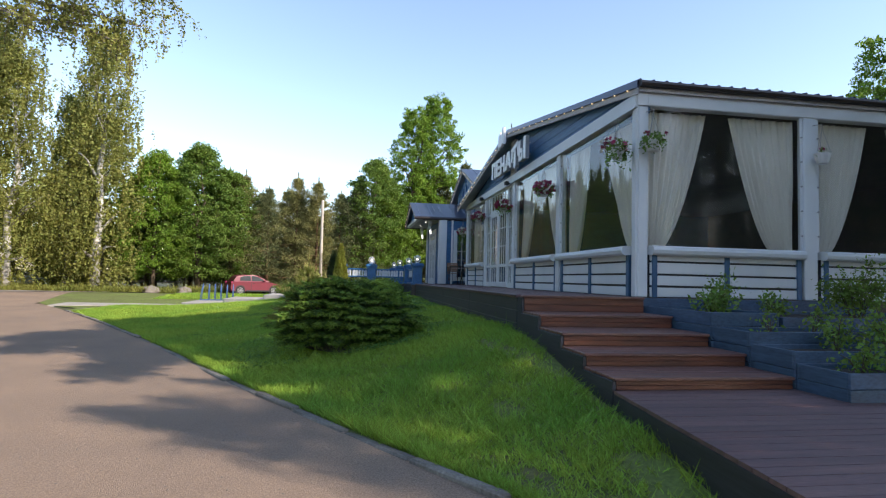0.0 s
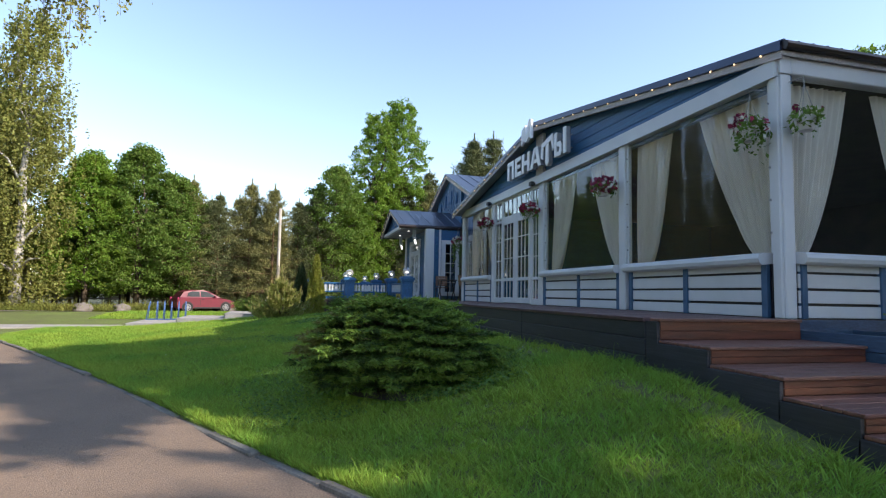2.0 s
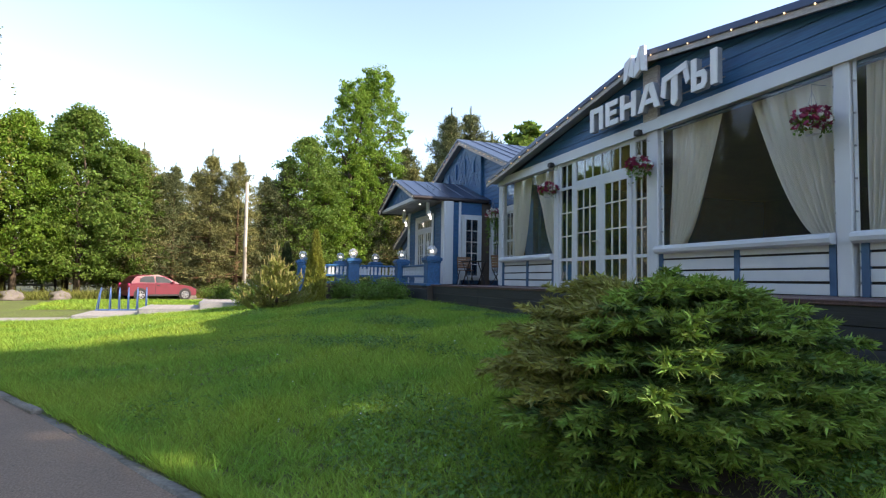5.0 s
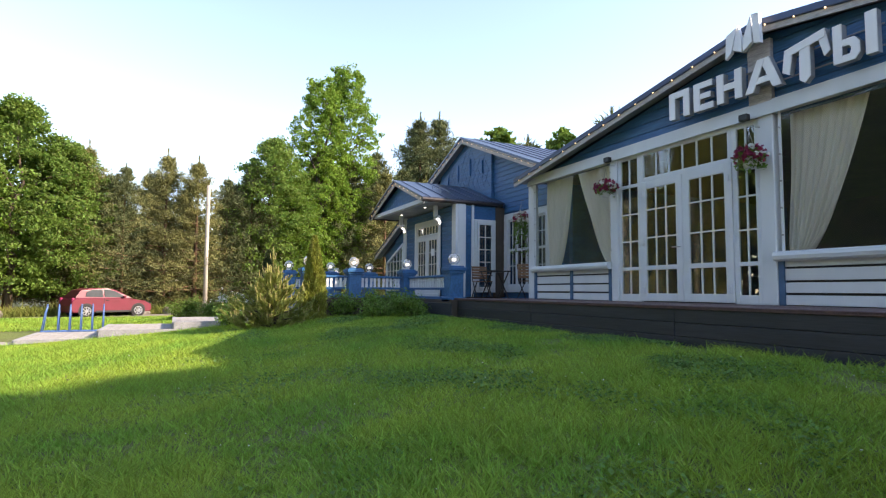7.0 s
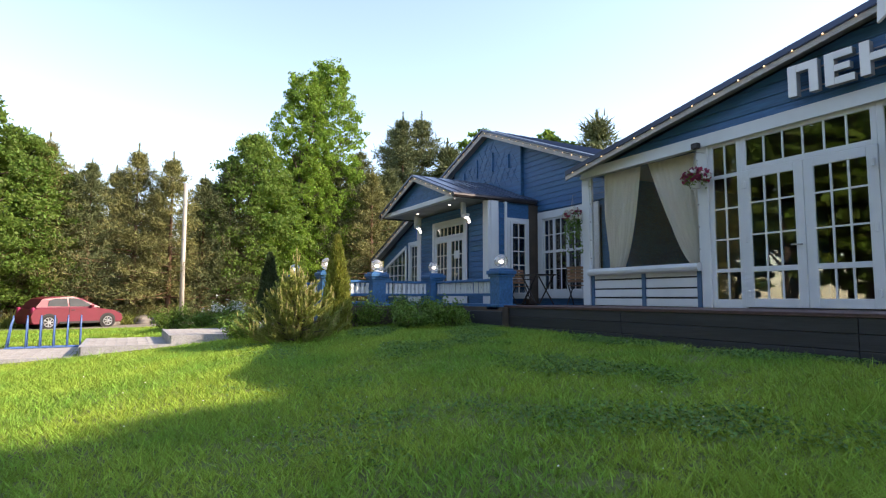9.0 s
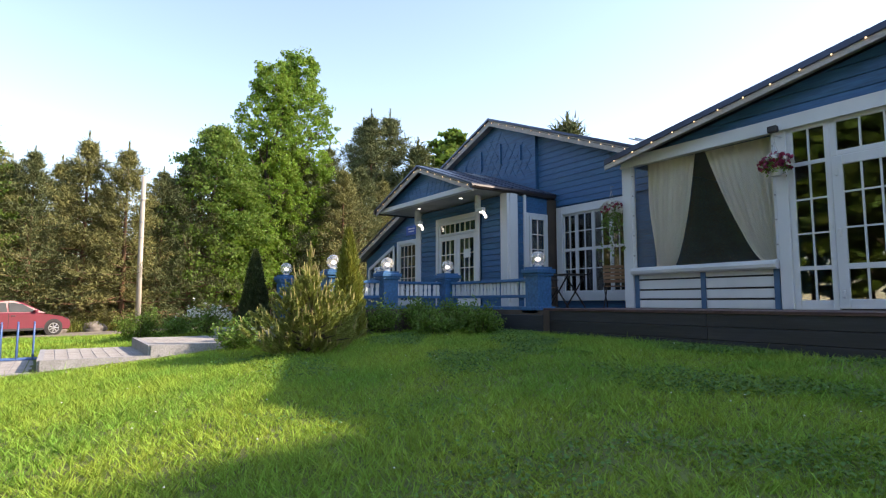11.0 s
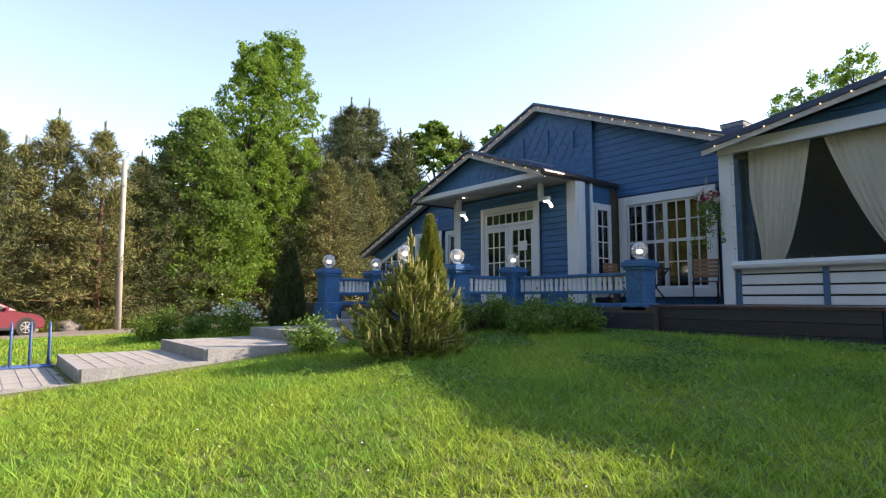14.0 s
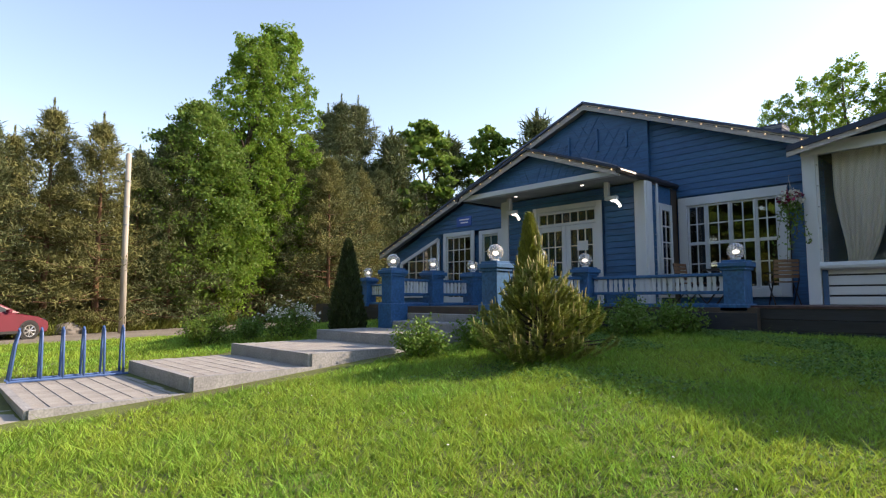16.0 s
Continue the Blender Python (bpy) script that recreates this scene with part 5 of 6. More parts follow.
place("aspen", 37.5, -2.7, 17.2)
place("aspen", 38.5, -0.7, 15.6)
place("maple", 34.2, 2.6, 10.4)
place("maple", 36.0, 1.2, 8.6)
place("pine", 35.8, -1.8, 9.6)
for x, y, h in ((46.6, -11.1, 17.0), (48.0, -13.6, 17.2), (47, -17, 13.5), (50.5, -12.3, 16.5)):
    place("tall", x, y, h)
for x, y, h in ((35.6, 7.0, 8.6), (36.8, 8.6, 8.9), (36.0, 10.6, 7.8), (36.4, 12.4, 8.8), (37.2, 5.3, 7.9), (36.3, 3.9, 9.0), (38.5, 4.6, 8.2), (39.5, 7.6, 7.6), (39.0, 9.6, 8.0), (39.4, 11.6, 7.8), (36.8, -3.6, 9.0),
                (38.2, -5.0, 9.6), (40.0, -7.0, 10.6), (41.5, -9.5, 10.2), (43.0, -12.0, 10.8), (40.0, -3.0, 11.0), (42.0, -5.6, 11.6), (37.4, 13.8, 9.4), (44.5, -15.5, 10.5), (46.0, -19.5, 11.0), (42, -1, 11.5), (41.5, 2, 10.5)):
    place("pine", x, y, h)
for x, y, h in ((35.0, 15.2, 10.6), (34.0, 17.9, 10.0), (36.0, 13.2, 9.0), (38.5, 16.6, 10.6), (37.5, 19.4, 10.0)):
    place("maple", x, y, h)
for x, y, h in ((31.6, 20.6, 17.0), (34.5, 23.6, 13.5), (30.0, 26.5, 17.5), (36, 22, 13), (39, 25.5, 14)):
    place("birch", x, y, h)
for k in range(34):
    a = k / 33
    x = 45 + 6 * rng0.random() - 6 * abs(a - 0.5)
    y = -28 + 72 * a
    place("far_pine" if rng0.random() < 0.72 else "far_maple", x + (6 if y < -8 else 0), y, rng0.uniform(9.5, 12) if y < -6 else rng0.uniform(6.5, 8.2))
for x, y, h in ((44, -14, 13), (45, -18, 14.5), (46, -22, 15), (43, -24, 15), (40, -27, 15.5)):
    place("far_maple" if y in (-18, -24) else "far_pine", x, y, h * 1.08)
for x, y, h in ((22.6, -27.0, 11.6), (20.8, -25.8, 12.6), (19.0, -26.8, 13.8), (17.2, -25.6, 14.4), (15.2, -26.5, 13.6), (13.4, -26.0, 14.6), (11.6, -27.5, 14.0), (24.4, -27.2, 11.0)):
    place("far_aspen", x, y, h)
for x, y, h in ((11.9, -17.2, 10.8), (10.4, -18.6, 12.2), (8.6, -19.8, 12.6)):
    place("far_aspen", x, y, h)
# trees beyond the steps, which throw their shade across the drive
for kind, x, y, h in (("shade_birch", -11.4, -8.8, 11), ("far_maple", -7.5, -9.8, 14.5), ("far_maple", -5.6, -14.0, 15.8), ("far_maple", -6.5, -13.2, 16.4), ("far_maple", -11.0, -13.0, 12), ("shade_birch", -18.5, -7.5, 12), ("far_maple", -20, -7.0, 11), ("far_maple", -9.5, -16.5, 13), ("shade_birch", -24, -3, 13), ("far_maple", -14, -19, 14), ("tall", -6.0, -18.0, 16), ("far_maple", -27, -12, 14),
                      ("far_pine", -30, 4, 10), ("far_maple", -31, 10, 12), ("shade_birch", -28, 18, 14), ("far_pine", -18, 24, 10), ("far_maple", -10, 27, 12), ("far_pine", 0, 29, 10), ("shade_birch", 9, 31, 15)):
    place(kind, x, y, h)


for k in range(16):
    place("back_tree", -14 + 4.6 * k + rng0.uniform(-1, 1), 31 + rng0.uniform(-1.5, 4), rng0.uniform(14.5, 17) if k < 12 else rng0.uniform(9, 13))
for k in range(9):
    place("back_tree", 8 + 4.4 * k, 37 + rng0.uniform(-1.5, 1.5), rng0.uniform(14.5, 17) if k < 6 else rng0.uniform(9, 12))
place("birch", 29.0, 24.4, 15)


def overhanging_birch(x, y):
    """An old birch beyond the drive whose long limbs hang over it."""
    rng = np.random.default_rng(17)
    z0 = ground_z(x, y) - 0.05
    t = thing("birch_tree", "old birch with long drooping limbs over the drive", "birch", (x, y, z0))
    trunk = part("trunk", Geo().tube([(0, 0, 0), (0.1, -0.1, 3.5), (0.0, -0.4, 7.5), (0.2, -0.5, 11), (0.2, -0.4, 15)], [0.27, 0.22, 0.17, 0.1, 0.03], 10), M_BIRCHBARK, t, "white bark with dark scars", True)
    tips = [(0.4, -9.1, 6.9), (0.5, -8.6, 6.35), (0.2, -7.6, 6.6), (0.9, -6.6, 6.3), (-0.4, -8.5, 6.9), (0.3, -8.4, 5.9)]
    tips += [(math.cos(a) * 4.2, math.sin(a) * 4.2, 6.0 + 4 * math.sin(3 * a) ** 2) for a in (-0.6, 0.2, 0.9, 1.6, 2.3, 3.0, 3.7, 4.2)]
    cents = []
    for n, tip in enumerate(tips):
        tip = Vector(tip)
        root = Vector((0.05, -0.35, 6.2 + 0.3 * (n % 5)))
        mid = root.lerp(tip, 0.55) + Vector((rng.normal() * 0.2, 0, 1.3))
        pts = [(root * (1 - u) ** 2 + mid * 2 * u * (1 - u) + tip * u * u) + Vector(rng.normal(size=3) * 0.08 * u) for u in np.linspace(0, 1, 9)]
        part("limb", Geo().tube(pts, [0.085 - 0.0092 * i for i in range(9)], 6, False), M_BIRCHGREY, t, "dark grey limb", True)
        twig = Geo()
        for k in range((60, 60, 30, 26, 30, 60)[n] if n < 6 else 12):
            u = rng.uniform(0.62, 1.0) if n < 6 else rng.uniform(0.4, 1.0)
            i = min(7.99, u * 8)
            p = np.array(pts[int(i)].lerp(pts[int(i) + 1], i % 1))
            L = rng.uniform(0.25, 1.25) * (0.6 + 0.7 * (u - 0.6))
            out = np.array((rng.normal() * 0.55, rng.normal() * 0.45, 0.12)) * L
            curve = [p, p + out * 0.5 + (0, 0, 0.02), p + out + (0, 0, -0.35 * L), p + out * 1.15 + (0, 0, -1.0 * L)]
            twig.tube(curve, [0.009, 0.007, 0.005, 0.002], 4, False)
            m = int(52 * L) + 14
            w = rng.uniform(0.25, 1.0, m)
            q = np.stack([np.interp(w, (0, 0.33, 0.66, 1.0), [c[a] for c in curve]) for a in range(3)], 1)
            cents.append(q + rng.normal(size=q.shape) * 0.055)
        part("twig", twig, M_BARK, t, "thin dark hanging twigs")
    v, f = leaf_quads(np.concatenate(cents), 0.033, rng, 0.0, 0.7)
    ob = new("crown", array_mesh("crown", v, f, M_LEAF_BIRCH))
    ob.parent = t
    top = unit(2600, rng) * np.array((2.6, 2.6, 3.4)) * (rng.uniform(0.2, 1, 2600) ** 0.4)[:, None] + np.array((0, -0.3, 12.0))
    v, f = leaf_quads(top, 0.11, rng, 0.0, 0.7)
    ob = new("crown", array_mesh("crown", v, f, M_LEAF_BIRCH))
    ob.parent = t


overhanging_birch(3.6, 17.3)

# ---------- fence beyond the drive ----------
fence = thing("fence", "low weathered fence with pale rails beyond the lane", "fence", (42.0, 0, 0))
for k in range(9):
    yy = 18.0 + 2.2 * k
    zz = ground_z(42, yy)
    part("fence_post", Geo().box(-0.07, 0.07, yy - 0.07, yy + 0.07, zz - 0.1, zz + 1.15, 0.01), M_BARK, fence, "dark wooden post")
    if k < 8:
        for z in (0.5, 0.95):
            part("fence_rail", Geo().box(-0.04, 0.04, yy, yy + 2.2, zz + z, zz + z + 0.14, 0.01), M_POLE, fence, "pale rail")


# ---------- spreading spruce on the lawn ----------
def spreading_spruce(x, y, rx, ry, h):
    rng = np.random.default_rng(5)
    gz = ground_z(x, y)
    t = thing("spruce_bush", "low spreading spruce bush with layered dark green sprays", "conifer bush", (x, y, gz))
    branch = Geo()
    sets = {0: ([], []), 1: ([], []), 2: ([], [])}
    for k in range(1150):
        lev = min(1.0, max(0.0, (int(rng.uniform(0, 1) ** 0.9 * 7) + 0.5) / 7 + rng.normal() * 0.024))
        a = rng.uniform(0, 2 * math.pi)
        z = h * (0.05 + 0.90 * lev * (1 + 0.09 * math.sin(2.6 * a + 0.8)))
        prof = 0.80 + 0.2 * lev / 0.35 if lev < 0.35 else math.sqrt(max(0.0, 1 - ((lev - 0.35) / 0.66) ** 2.8))
        lump = 1 + 0.16 * math.sin(3 * a + 1) + 0.10 * math.sin(7 * a + 5 * lev)
        out = np.array((math.cos(a) * rx, math.sin(a) * ry)) * prof * lump * rng.uniform(0.4, 1.0) ** 0.8
        tip = np.array((out[0], out[1], z))
        d = np.array((math.cos(a), math.sin(a), -0.16 + 0.5 * lev ** 3))
        d /= np.linalg.norm(d)
        side = np.array((-math.sin(a), math.cos(a), 0))
        L = rng.uniform(0.20, 0.38)
        if k % 4 == 0:
            branch.tube([(out[0] * 0.12, out[1] * 0.12, z * 0.55), (out[0] * 0.6, out[1] * 0.6, z * 0.9), tuple(tip - d * L * 0.4)], [0.022, 0.013, 0.005], 4, False)
        # yellower sprays on the upper part of one side
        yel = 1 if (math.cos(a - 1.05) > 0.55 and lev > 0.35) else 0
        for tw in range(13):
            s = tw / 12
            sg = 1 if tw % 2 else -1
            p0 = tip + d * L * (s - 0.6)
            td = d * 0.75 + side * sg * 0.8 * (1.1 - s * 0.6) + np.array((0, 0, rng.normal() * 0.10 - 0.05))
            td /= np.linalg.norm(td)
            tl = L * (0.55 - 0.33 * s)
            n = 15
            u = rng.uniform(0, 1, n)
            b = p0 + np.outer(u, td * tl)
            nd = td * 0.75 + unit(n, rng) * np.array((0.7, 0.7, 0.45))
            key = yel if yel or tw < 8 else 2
            sets[key][0].append(b)
            sets[key][1].append(nd / np.linalg.norm(nd, axis=1)[:, None])
    part("branch", branch, M_BARK, t, "brown twigs")
    # Dark ball added for the shade between the sprays; it stops light passing through.
    part("shade_core", Geo().ball((0, 0, h * 0.45), min(rx, ry) * 0.62, 3, 0.6, 0.3), M_THUJA_D, t, "dark core standing in for the shade inside the foliage", True)
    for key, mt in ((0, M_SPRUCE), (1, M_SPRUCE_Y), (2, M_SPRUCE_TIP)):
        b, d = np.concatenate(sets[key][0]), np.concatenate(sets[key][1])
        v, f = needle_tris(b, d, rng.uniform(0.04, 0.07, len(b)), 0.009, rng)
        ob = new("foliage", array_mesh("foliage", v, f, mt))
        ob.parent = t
        ob["label"] = ("dark green needle sprays", "yellow-green sprays on one side", "lighter green outer spray tips")[key]
    ob = part("litter", Geo().lathe([(0.95, 0.0), (0.7, 0.03), (0.1, 0.05)], (0, -0.3, 0.0), 20), M_SOIL, t, "brown needle litter")


spreading_spruce(1.5, 4.37, 0.98, 1.06, 1.07)


# ---------- mountain pine, thujas, shrubs ----------
def mountain_pine(x, y, h, r):
    rng = np.random.default_rng(8)
    t = thing("mountain_pine", "bushy mountain pine with pale upright candles", "conifer bush", (x, y, ground_z(x, y)))
    g, C = Geo(), Geo()
    B, D = [], []

    def shoot(tip, d, L, n, spread):
        u = rng.uniform(0, 1, n)
        B.append(tip + np.outer(u - 1, d * L))
        nd = d * 0.9 + unit(n, rng) * spread
        D.append(nd / np.linalg.norm(nd, axis=1)[:, None])

    for k in range(460):
        a = rng.uniform(0, 6.283)
        lev = rng.uniform(0, 1)
        rad = r * (1.0 - 0.93 * lev ** 1.7) * (0.62 + 0.38 * min(1.0, lev * 4)) * rng.uniform(0.4, 1.0) * (1 + 0.22 * math.sin(4 * a + 5 * lev))
        z = h * (0.06 + 0.72 * lev) + rng.normal() * 0.05
        tip = np.array((rad * math.cos(a), rad * math.sin(a), max(0.16, z)))
        d = np.array((math.cos(a) * 0.8, math.sin(a) * 0.8, 0.55 + 0.5 * lev))
        d /= np.linalg.norm(d)
        shoot(tip, d, rng.uniform(0.16, 0.30), 170, 0.75)
        if k % 6 == 0:
            g.tube([(0, 0, z * 0.55), (tip[0] * 0.55, tip[1] * 0.55, z * 0.72), tuple(tip * 0.9)], [0.018, 0.011, 0.004], 4, False)
        if rng.uniform() < 0.6:
            C.tube([tuple(tip), tuple(tip + np.array((d[0] * 0.03, d[1] * 0.03, rng.uniform(0.06, 0.17))))], [0.011, 0.006], 5)
    for k in range(6):
        shoot(np.array((0, 0, h * (0.72 + 0.06 * k))), np.array((0, 0, 1.0)), h * 0.12, 260, 0.5)
    C.tube([(0, 0, h), (0.01, 0, h * 1.09)], [0.016, 0.007], 6)
    for a in range(4):
        C.tube([(0.05 * math.cos(a * 1.6), 0.05 * math.sin(a * 1.6), h * 0.93), (0.07 * math.cos(a * 1.6), 0.07 * math.sin(a * 1.6), h * 1.01)], [0.012, 0.006], 5)
    g.tube([(0, 0, 0), (0, 0, h * 0.97)], [0.05, 0.014], 6)
    part("branch", g, M_BARK, t)
    part("candle", C, M_CANDLE, t, "pale tan new shoots")["kind"] = "stuff"
    b, d = np.concatenate(B), np.concatenate(D)
    v, f = needle_tris(b, d, rng.uniform(0.045, 0.08, len(b)), 0.0075, rng)
    ob = new("foliage", array_mesh("foliage", v, f, M_MUGO))
    ob.parent = t


mountain_pine(14.85, 5.95, 1.72, 1.1)


def thuja(x, y, h, r, material, seed, label):
    rng = np.random.default_rng(seed)
    t = thing("thuja", label, "conifer", (x, y, ground_z(x, y) - 0.02))
    n = 15000
    lev = rng.uniform(0, 1, n) ** 1.15
    a = rng.uniform(0, 6.283, n)
    rad = r * (1 - lev) ** 0.72 * (0.75 + 0.25 * np.minimum(1, lev * 6)) * (1 + 0.14 * np.sin(5 * a + 9 * lev) + 0.1 * np.sin(11 * a - 17 * lev)) * rng.uniform(0.72, 1.04, n)
    b = np.stack([rad * np.cos(a), rad * np.sin(a), lev * h], 1)
    d = np.stack([np.cos(a) * 0.45, np.sin(a) * 0.45, np.ones(n)], 1) + rng.normal(size=(n, 3)) * 0.25
    d /= np.linalg.norm(d, axis=1)[:, None]
    v, f = needle_tris(b, d, rng.uniform(0.06, 0.13, n), 0.016, rng)
    ob = new("foliage", array_mesh("foliage", v, f, material))
    ob.parent = t
    part("stem", Geo().tube([(0, 0, 0), (0, 0, h * 0.9)], [0.05, 0.01], 6), M_BARK, t)
    # Solid dark core stands in for the shade among the inner twigs.
    part("shade_core", Geo().lathe([(r * 0.55, 0.05), (r * 0.6, h * 0.25), (r * 0.35, h * 0.6), (0.02, h * 0.93)], (0, 0, 0), 10), M_THUJA_D, t, "dark core standing in for the shade inside the foliage")


thuja(15.95, 4.75, 2.15, 0.36, M_THUJA, 3, "narrow yellow-green columnar thuja before the terrace")
thuja(20.75, 5.2, 2.1, 0.42, M_THUJA_D, 4, "dark green columnar thuja beside the blue pillar")


def shrub(x, y, h, r, seed, material=M_SHRUB, n=2600, leaf=0.03, label="leafy green shrub", flowers=None, nf=0, lift=None):
    rng = np.random.default_rng(seed)
    z0 = ground_z(x, y) if lift is None else lift
    t = thing("shrub", label, "shrub", (x, y, z0))
    g = Geo()
    cents = []
    stems = max(5, int(26 * r))
    for k in range(stems):
        a = rng.uniform(0, 6.283)
        q = rng.uniform(0.2, 1)
        tip = Vector((math.cos(a) * r * q, math.sin(a) * r * q, h * rng.uniform(0.55, 1.05) * (1 - 0.35 * q * q)))
        mid = tip * 0.55 + Vector((0, 0, 0.12 * h))
        g.tube([(tip.x * 0.15, tip.y * 0.15, 0), mid, tip], [0.008, 0.006, 0.003], 4, False)
        m = n // stems
        u = rng.uniform(0.25, 1.02, m)[:, None]
        p = (1 - u) * np.array((tip.x * 0.3, tip.y * 0.3, 0.1 * h)) + u * np.array(tip)
        cents.append(p + rng.normal(size=(m, 3)) * (0.05 + 0.05 * h))
    cents = np.concatenate(cents)
    cents[:, 2] = np.maximum(cents[:, 2], 0.02)
    part("stem", g, M_BARK, t)["kind"] = "stuff"
    v, f = leaf_quads(cents, leaf, rng, 0.25, 0.5)
    ob = new("leaves", array_mesh("leaves", v, f, material))
    ob.parent = t
    if flowers:
        p = cents[np.argsort(-(cents[:, 2] + 0.4 * np.hypot(cents[:, 0], cents[:, 1])))[:nf * 3]]
        p = p[rng.permutation(len(p))[:nf]]
        v, f = leaf_quads(np.repeat(p, 4, 0) + rng.normal(size=(len(p) * 4, 3)) * 0.014, 0.026, rng, 0.3, 0.8)
        ob = new("blossoms", array_mesh("blossoms", v, f, flowers))
        ob.parent = t
    return t


for k, (x, y, h, r) in enumerate(((15.9, 3.1, 0.75, 0.55), (15.2, 2.7, 0.62, 0.5), (14.4, 2.7, 0.6, 0.45), (16.2, 3.9, 0.7, 0.5), (14.9, 3.5, 0.55, 0.5), (16.4, 5.6, 0.6, 0.45))):
    shrub(x, y, h, r, 100 + k, label="loose leafy shrub in front of the terrace")
shrub(21.6, 6.2, 0.75, 0.75, 120, flowers=M_WFLOWER, nf=150, label="green shrub covered in small white blossoms")
shrub(22.6, 7.6, 0.75, 0.8, 121, M_LEAF_DARK, 3600, 0.03, "round dark green clipped shrub by the paved path")
shrub(22.2, 6.8, 0.5, 0.5, 122, label="low leafy shrub by the paved path")
shrub(16.6, 6.6, 0.55, 0.5, 123, label="tall weedy clump beside the paved path")
for k, (x, y, z, h, r, n) in enumerate(((-1.2, -0.40, 1.1, 0.34, 0.24, 420), (-0.9, -0.80, 1.1, 0.58, 0.15, 420), (-1.1, -1.35, 1.05, 0.30, 0.16, 160), (-0.8, -1.7, 1.05, 0.34, 0.18, 170),
                                        (-2.1, -0.55, 0.93, 0.26, 0.12, 60), (-2.1, -1.1, 0.93, 0.36, 0.2, 170), (-2.7, -0.85, 0.8, 0.46, 0.26, 330), (-2.8, -1.4, 0.8, 0.5, 0.3, 420),
                                        (-3.4, -0.45, 0.685, 0.26, 0.2, 190), (-3.35, -0.95, 0.685, 0.34, 0.22, 260), (-3.4, -1.5, 0.685, 0.42, 0.25, 300))):
    shrub(x, y, h, r, 140 + k, n=n, leaf=0.03, lift=z, label="young leafy green plant in a blue planter")
shrub(-1.3, -2.5, 0.85, 0.55, 160, M_LEAF_DARK, 1700, 0.03, "dense dark leafy shrub beside the blue planters", lift=1.05)


# ---------- hanging flower baskets ----------
def basket(x, y, z, seed, r=0.23, trail=0.0, wm=0.3, vines=0, bloom=110, hook=None, leaves=420):
    rng = np.random.default_rng(seed)
    t = thing("hanging_basket", "hanging white pot of magenta and white flowers", "flower basket", (x, y, z), "hanging baskets")
    part("pot", Geo().lathe([(0.08, -0.14), (0.12, 0.0), (0.125, 0.02)], (0, 0, 0), 14), M_POT, t, "white plastic pot")
    w = Geo()
    for a in (0, 2.1, 4.2):
        w.tube([(0.12 * math.cos(a), 0.12 * math.sin(a), 0.02), (0, 0, 0.42)], 0.004, 4)
    w.tube([(0, 0, 0.42), (0, 0, 0.50), hook or (0, -y + 0.03, 0.52)], 0.006, 5)
    part("hanger", w, M_STEEL, t, "thin wire hanger and hook")
    n = leaves
    p = unit(n, rng) * (rng.uniform(0.3, 1, n) ** 0.6)[:, None] * r
    p[:, 2] = p[:, 2] * 0.6 + 0.05
    p[:, 2] -= np.abs(rng.normal(size=n)) * (0.06 + trail) * (np.hypot(p[:, 0], p[:, 1]) / r)
    v, f = leaf_quads(p, 0.03, rng, 0.2, 0.5)
    ob = new("leaves", array_mesh("leaves", v, f, M_SHRUB))
    ob.parent = t
    if vines:
        st, lv = Geo(), []
        for k in range(vines):
            a, L = rng.uniform(0, 6.283), rng.uniform(0.5, 1.35)
            pts = [(math.cos(a) * (0.1 + 0.06 * i) , math.sin(a) * (0.08 + 0.02 * i), -L * (i / 4) ** 1.3) for i in range(5)]
            st.tube(pts, 0.004, 4, False)
            u = rng.uniform(0, 1, 34)
            q = np.stack([np.interp(u, np.linspace(0, 1, 5), [p[i] for p in pts]) for i in range(3)], 1)
            lv.append(q + rng.normal(size=q.shape) * 0.03)
        part("vine", st, M_BARK, t, "thin trailing stems")
        v, f = leaf_quads(np.concatenate(lv), 0.035, rng, 0.0, 0.55)
        ob = new("vine_leaves", array_mesh("vine_leaves", v, f, M_SHRUB))
        ob.parent = t
    for nm, mt, m in (("blossoms", M_RFLOWER, int(bloom * (1 - wm))), ("white_blossoms", M_WFLOWER, int(bloom * wm))):
        q = unit(m, rng) * (r * rng.uniform(0.75, 1.08, m))[:, None]
        q[:, 2] = q[:, 2] * 0.62 + 0.06
        v, f = leaf_quads(np.repeat(q, 3, 0) + rng.normal(size=(m * 3, 3)) * 0.012, 0.034, rng, 0.2, 0.9)
        ob = new(nm, array_mesh(nm, v, f, mt))
        ob.parent = t


for k, (x, y, z, tr, wm) in enumerate(((0.20, 0.24, 3.56, 0.12, 0.35), (3.55, 0.28, 3.42, 0.02, 0.2), (6.82, 0.28, 3.45, 0.05, 0.2), (9.98, 0.28, 3.48, 0.0, 0.3), (13.3, 0.12, 3.25, 0.25, 0.6))):
    basket(x, y, z, 200 + k, trail=tr, wm=wm, vines=9 if k == 4 else 0, bloom=34 if k == 0 else 110)
basket(-0.24, -0.12, 3.60, 230, 0.2, 0.03, 0.3, bloom=10, hook=(0.21, 0, 0.52), leaves=300)
basket(-0.22, -3.02, 3.58, 231, 0.12, 0.0, 0.5, bloom=2, hook=(0.19, 0, 0.52), leaves=40)


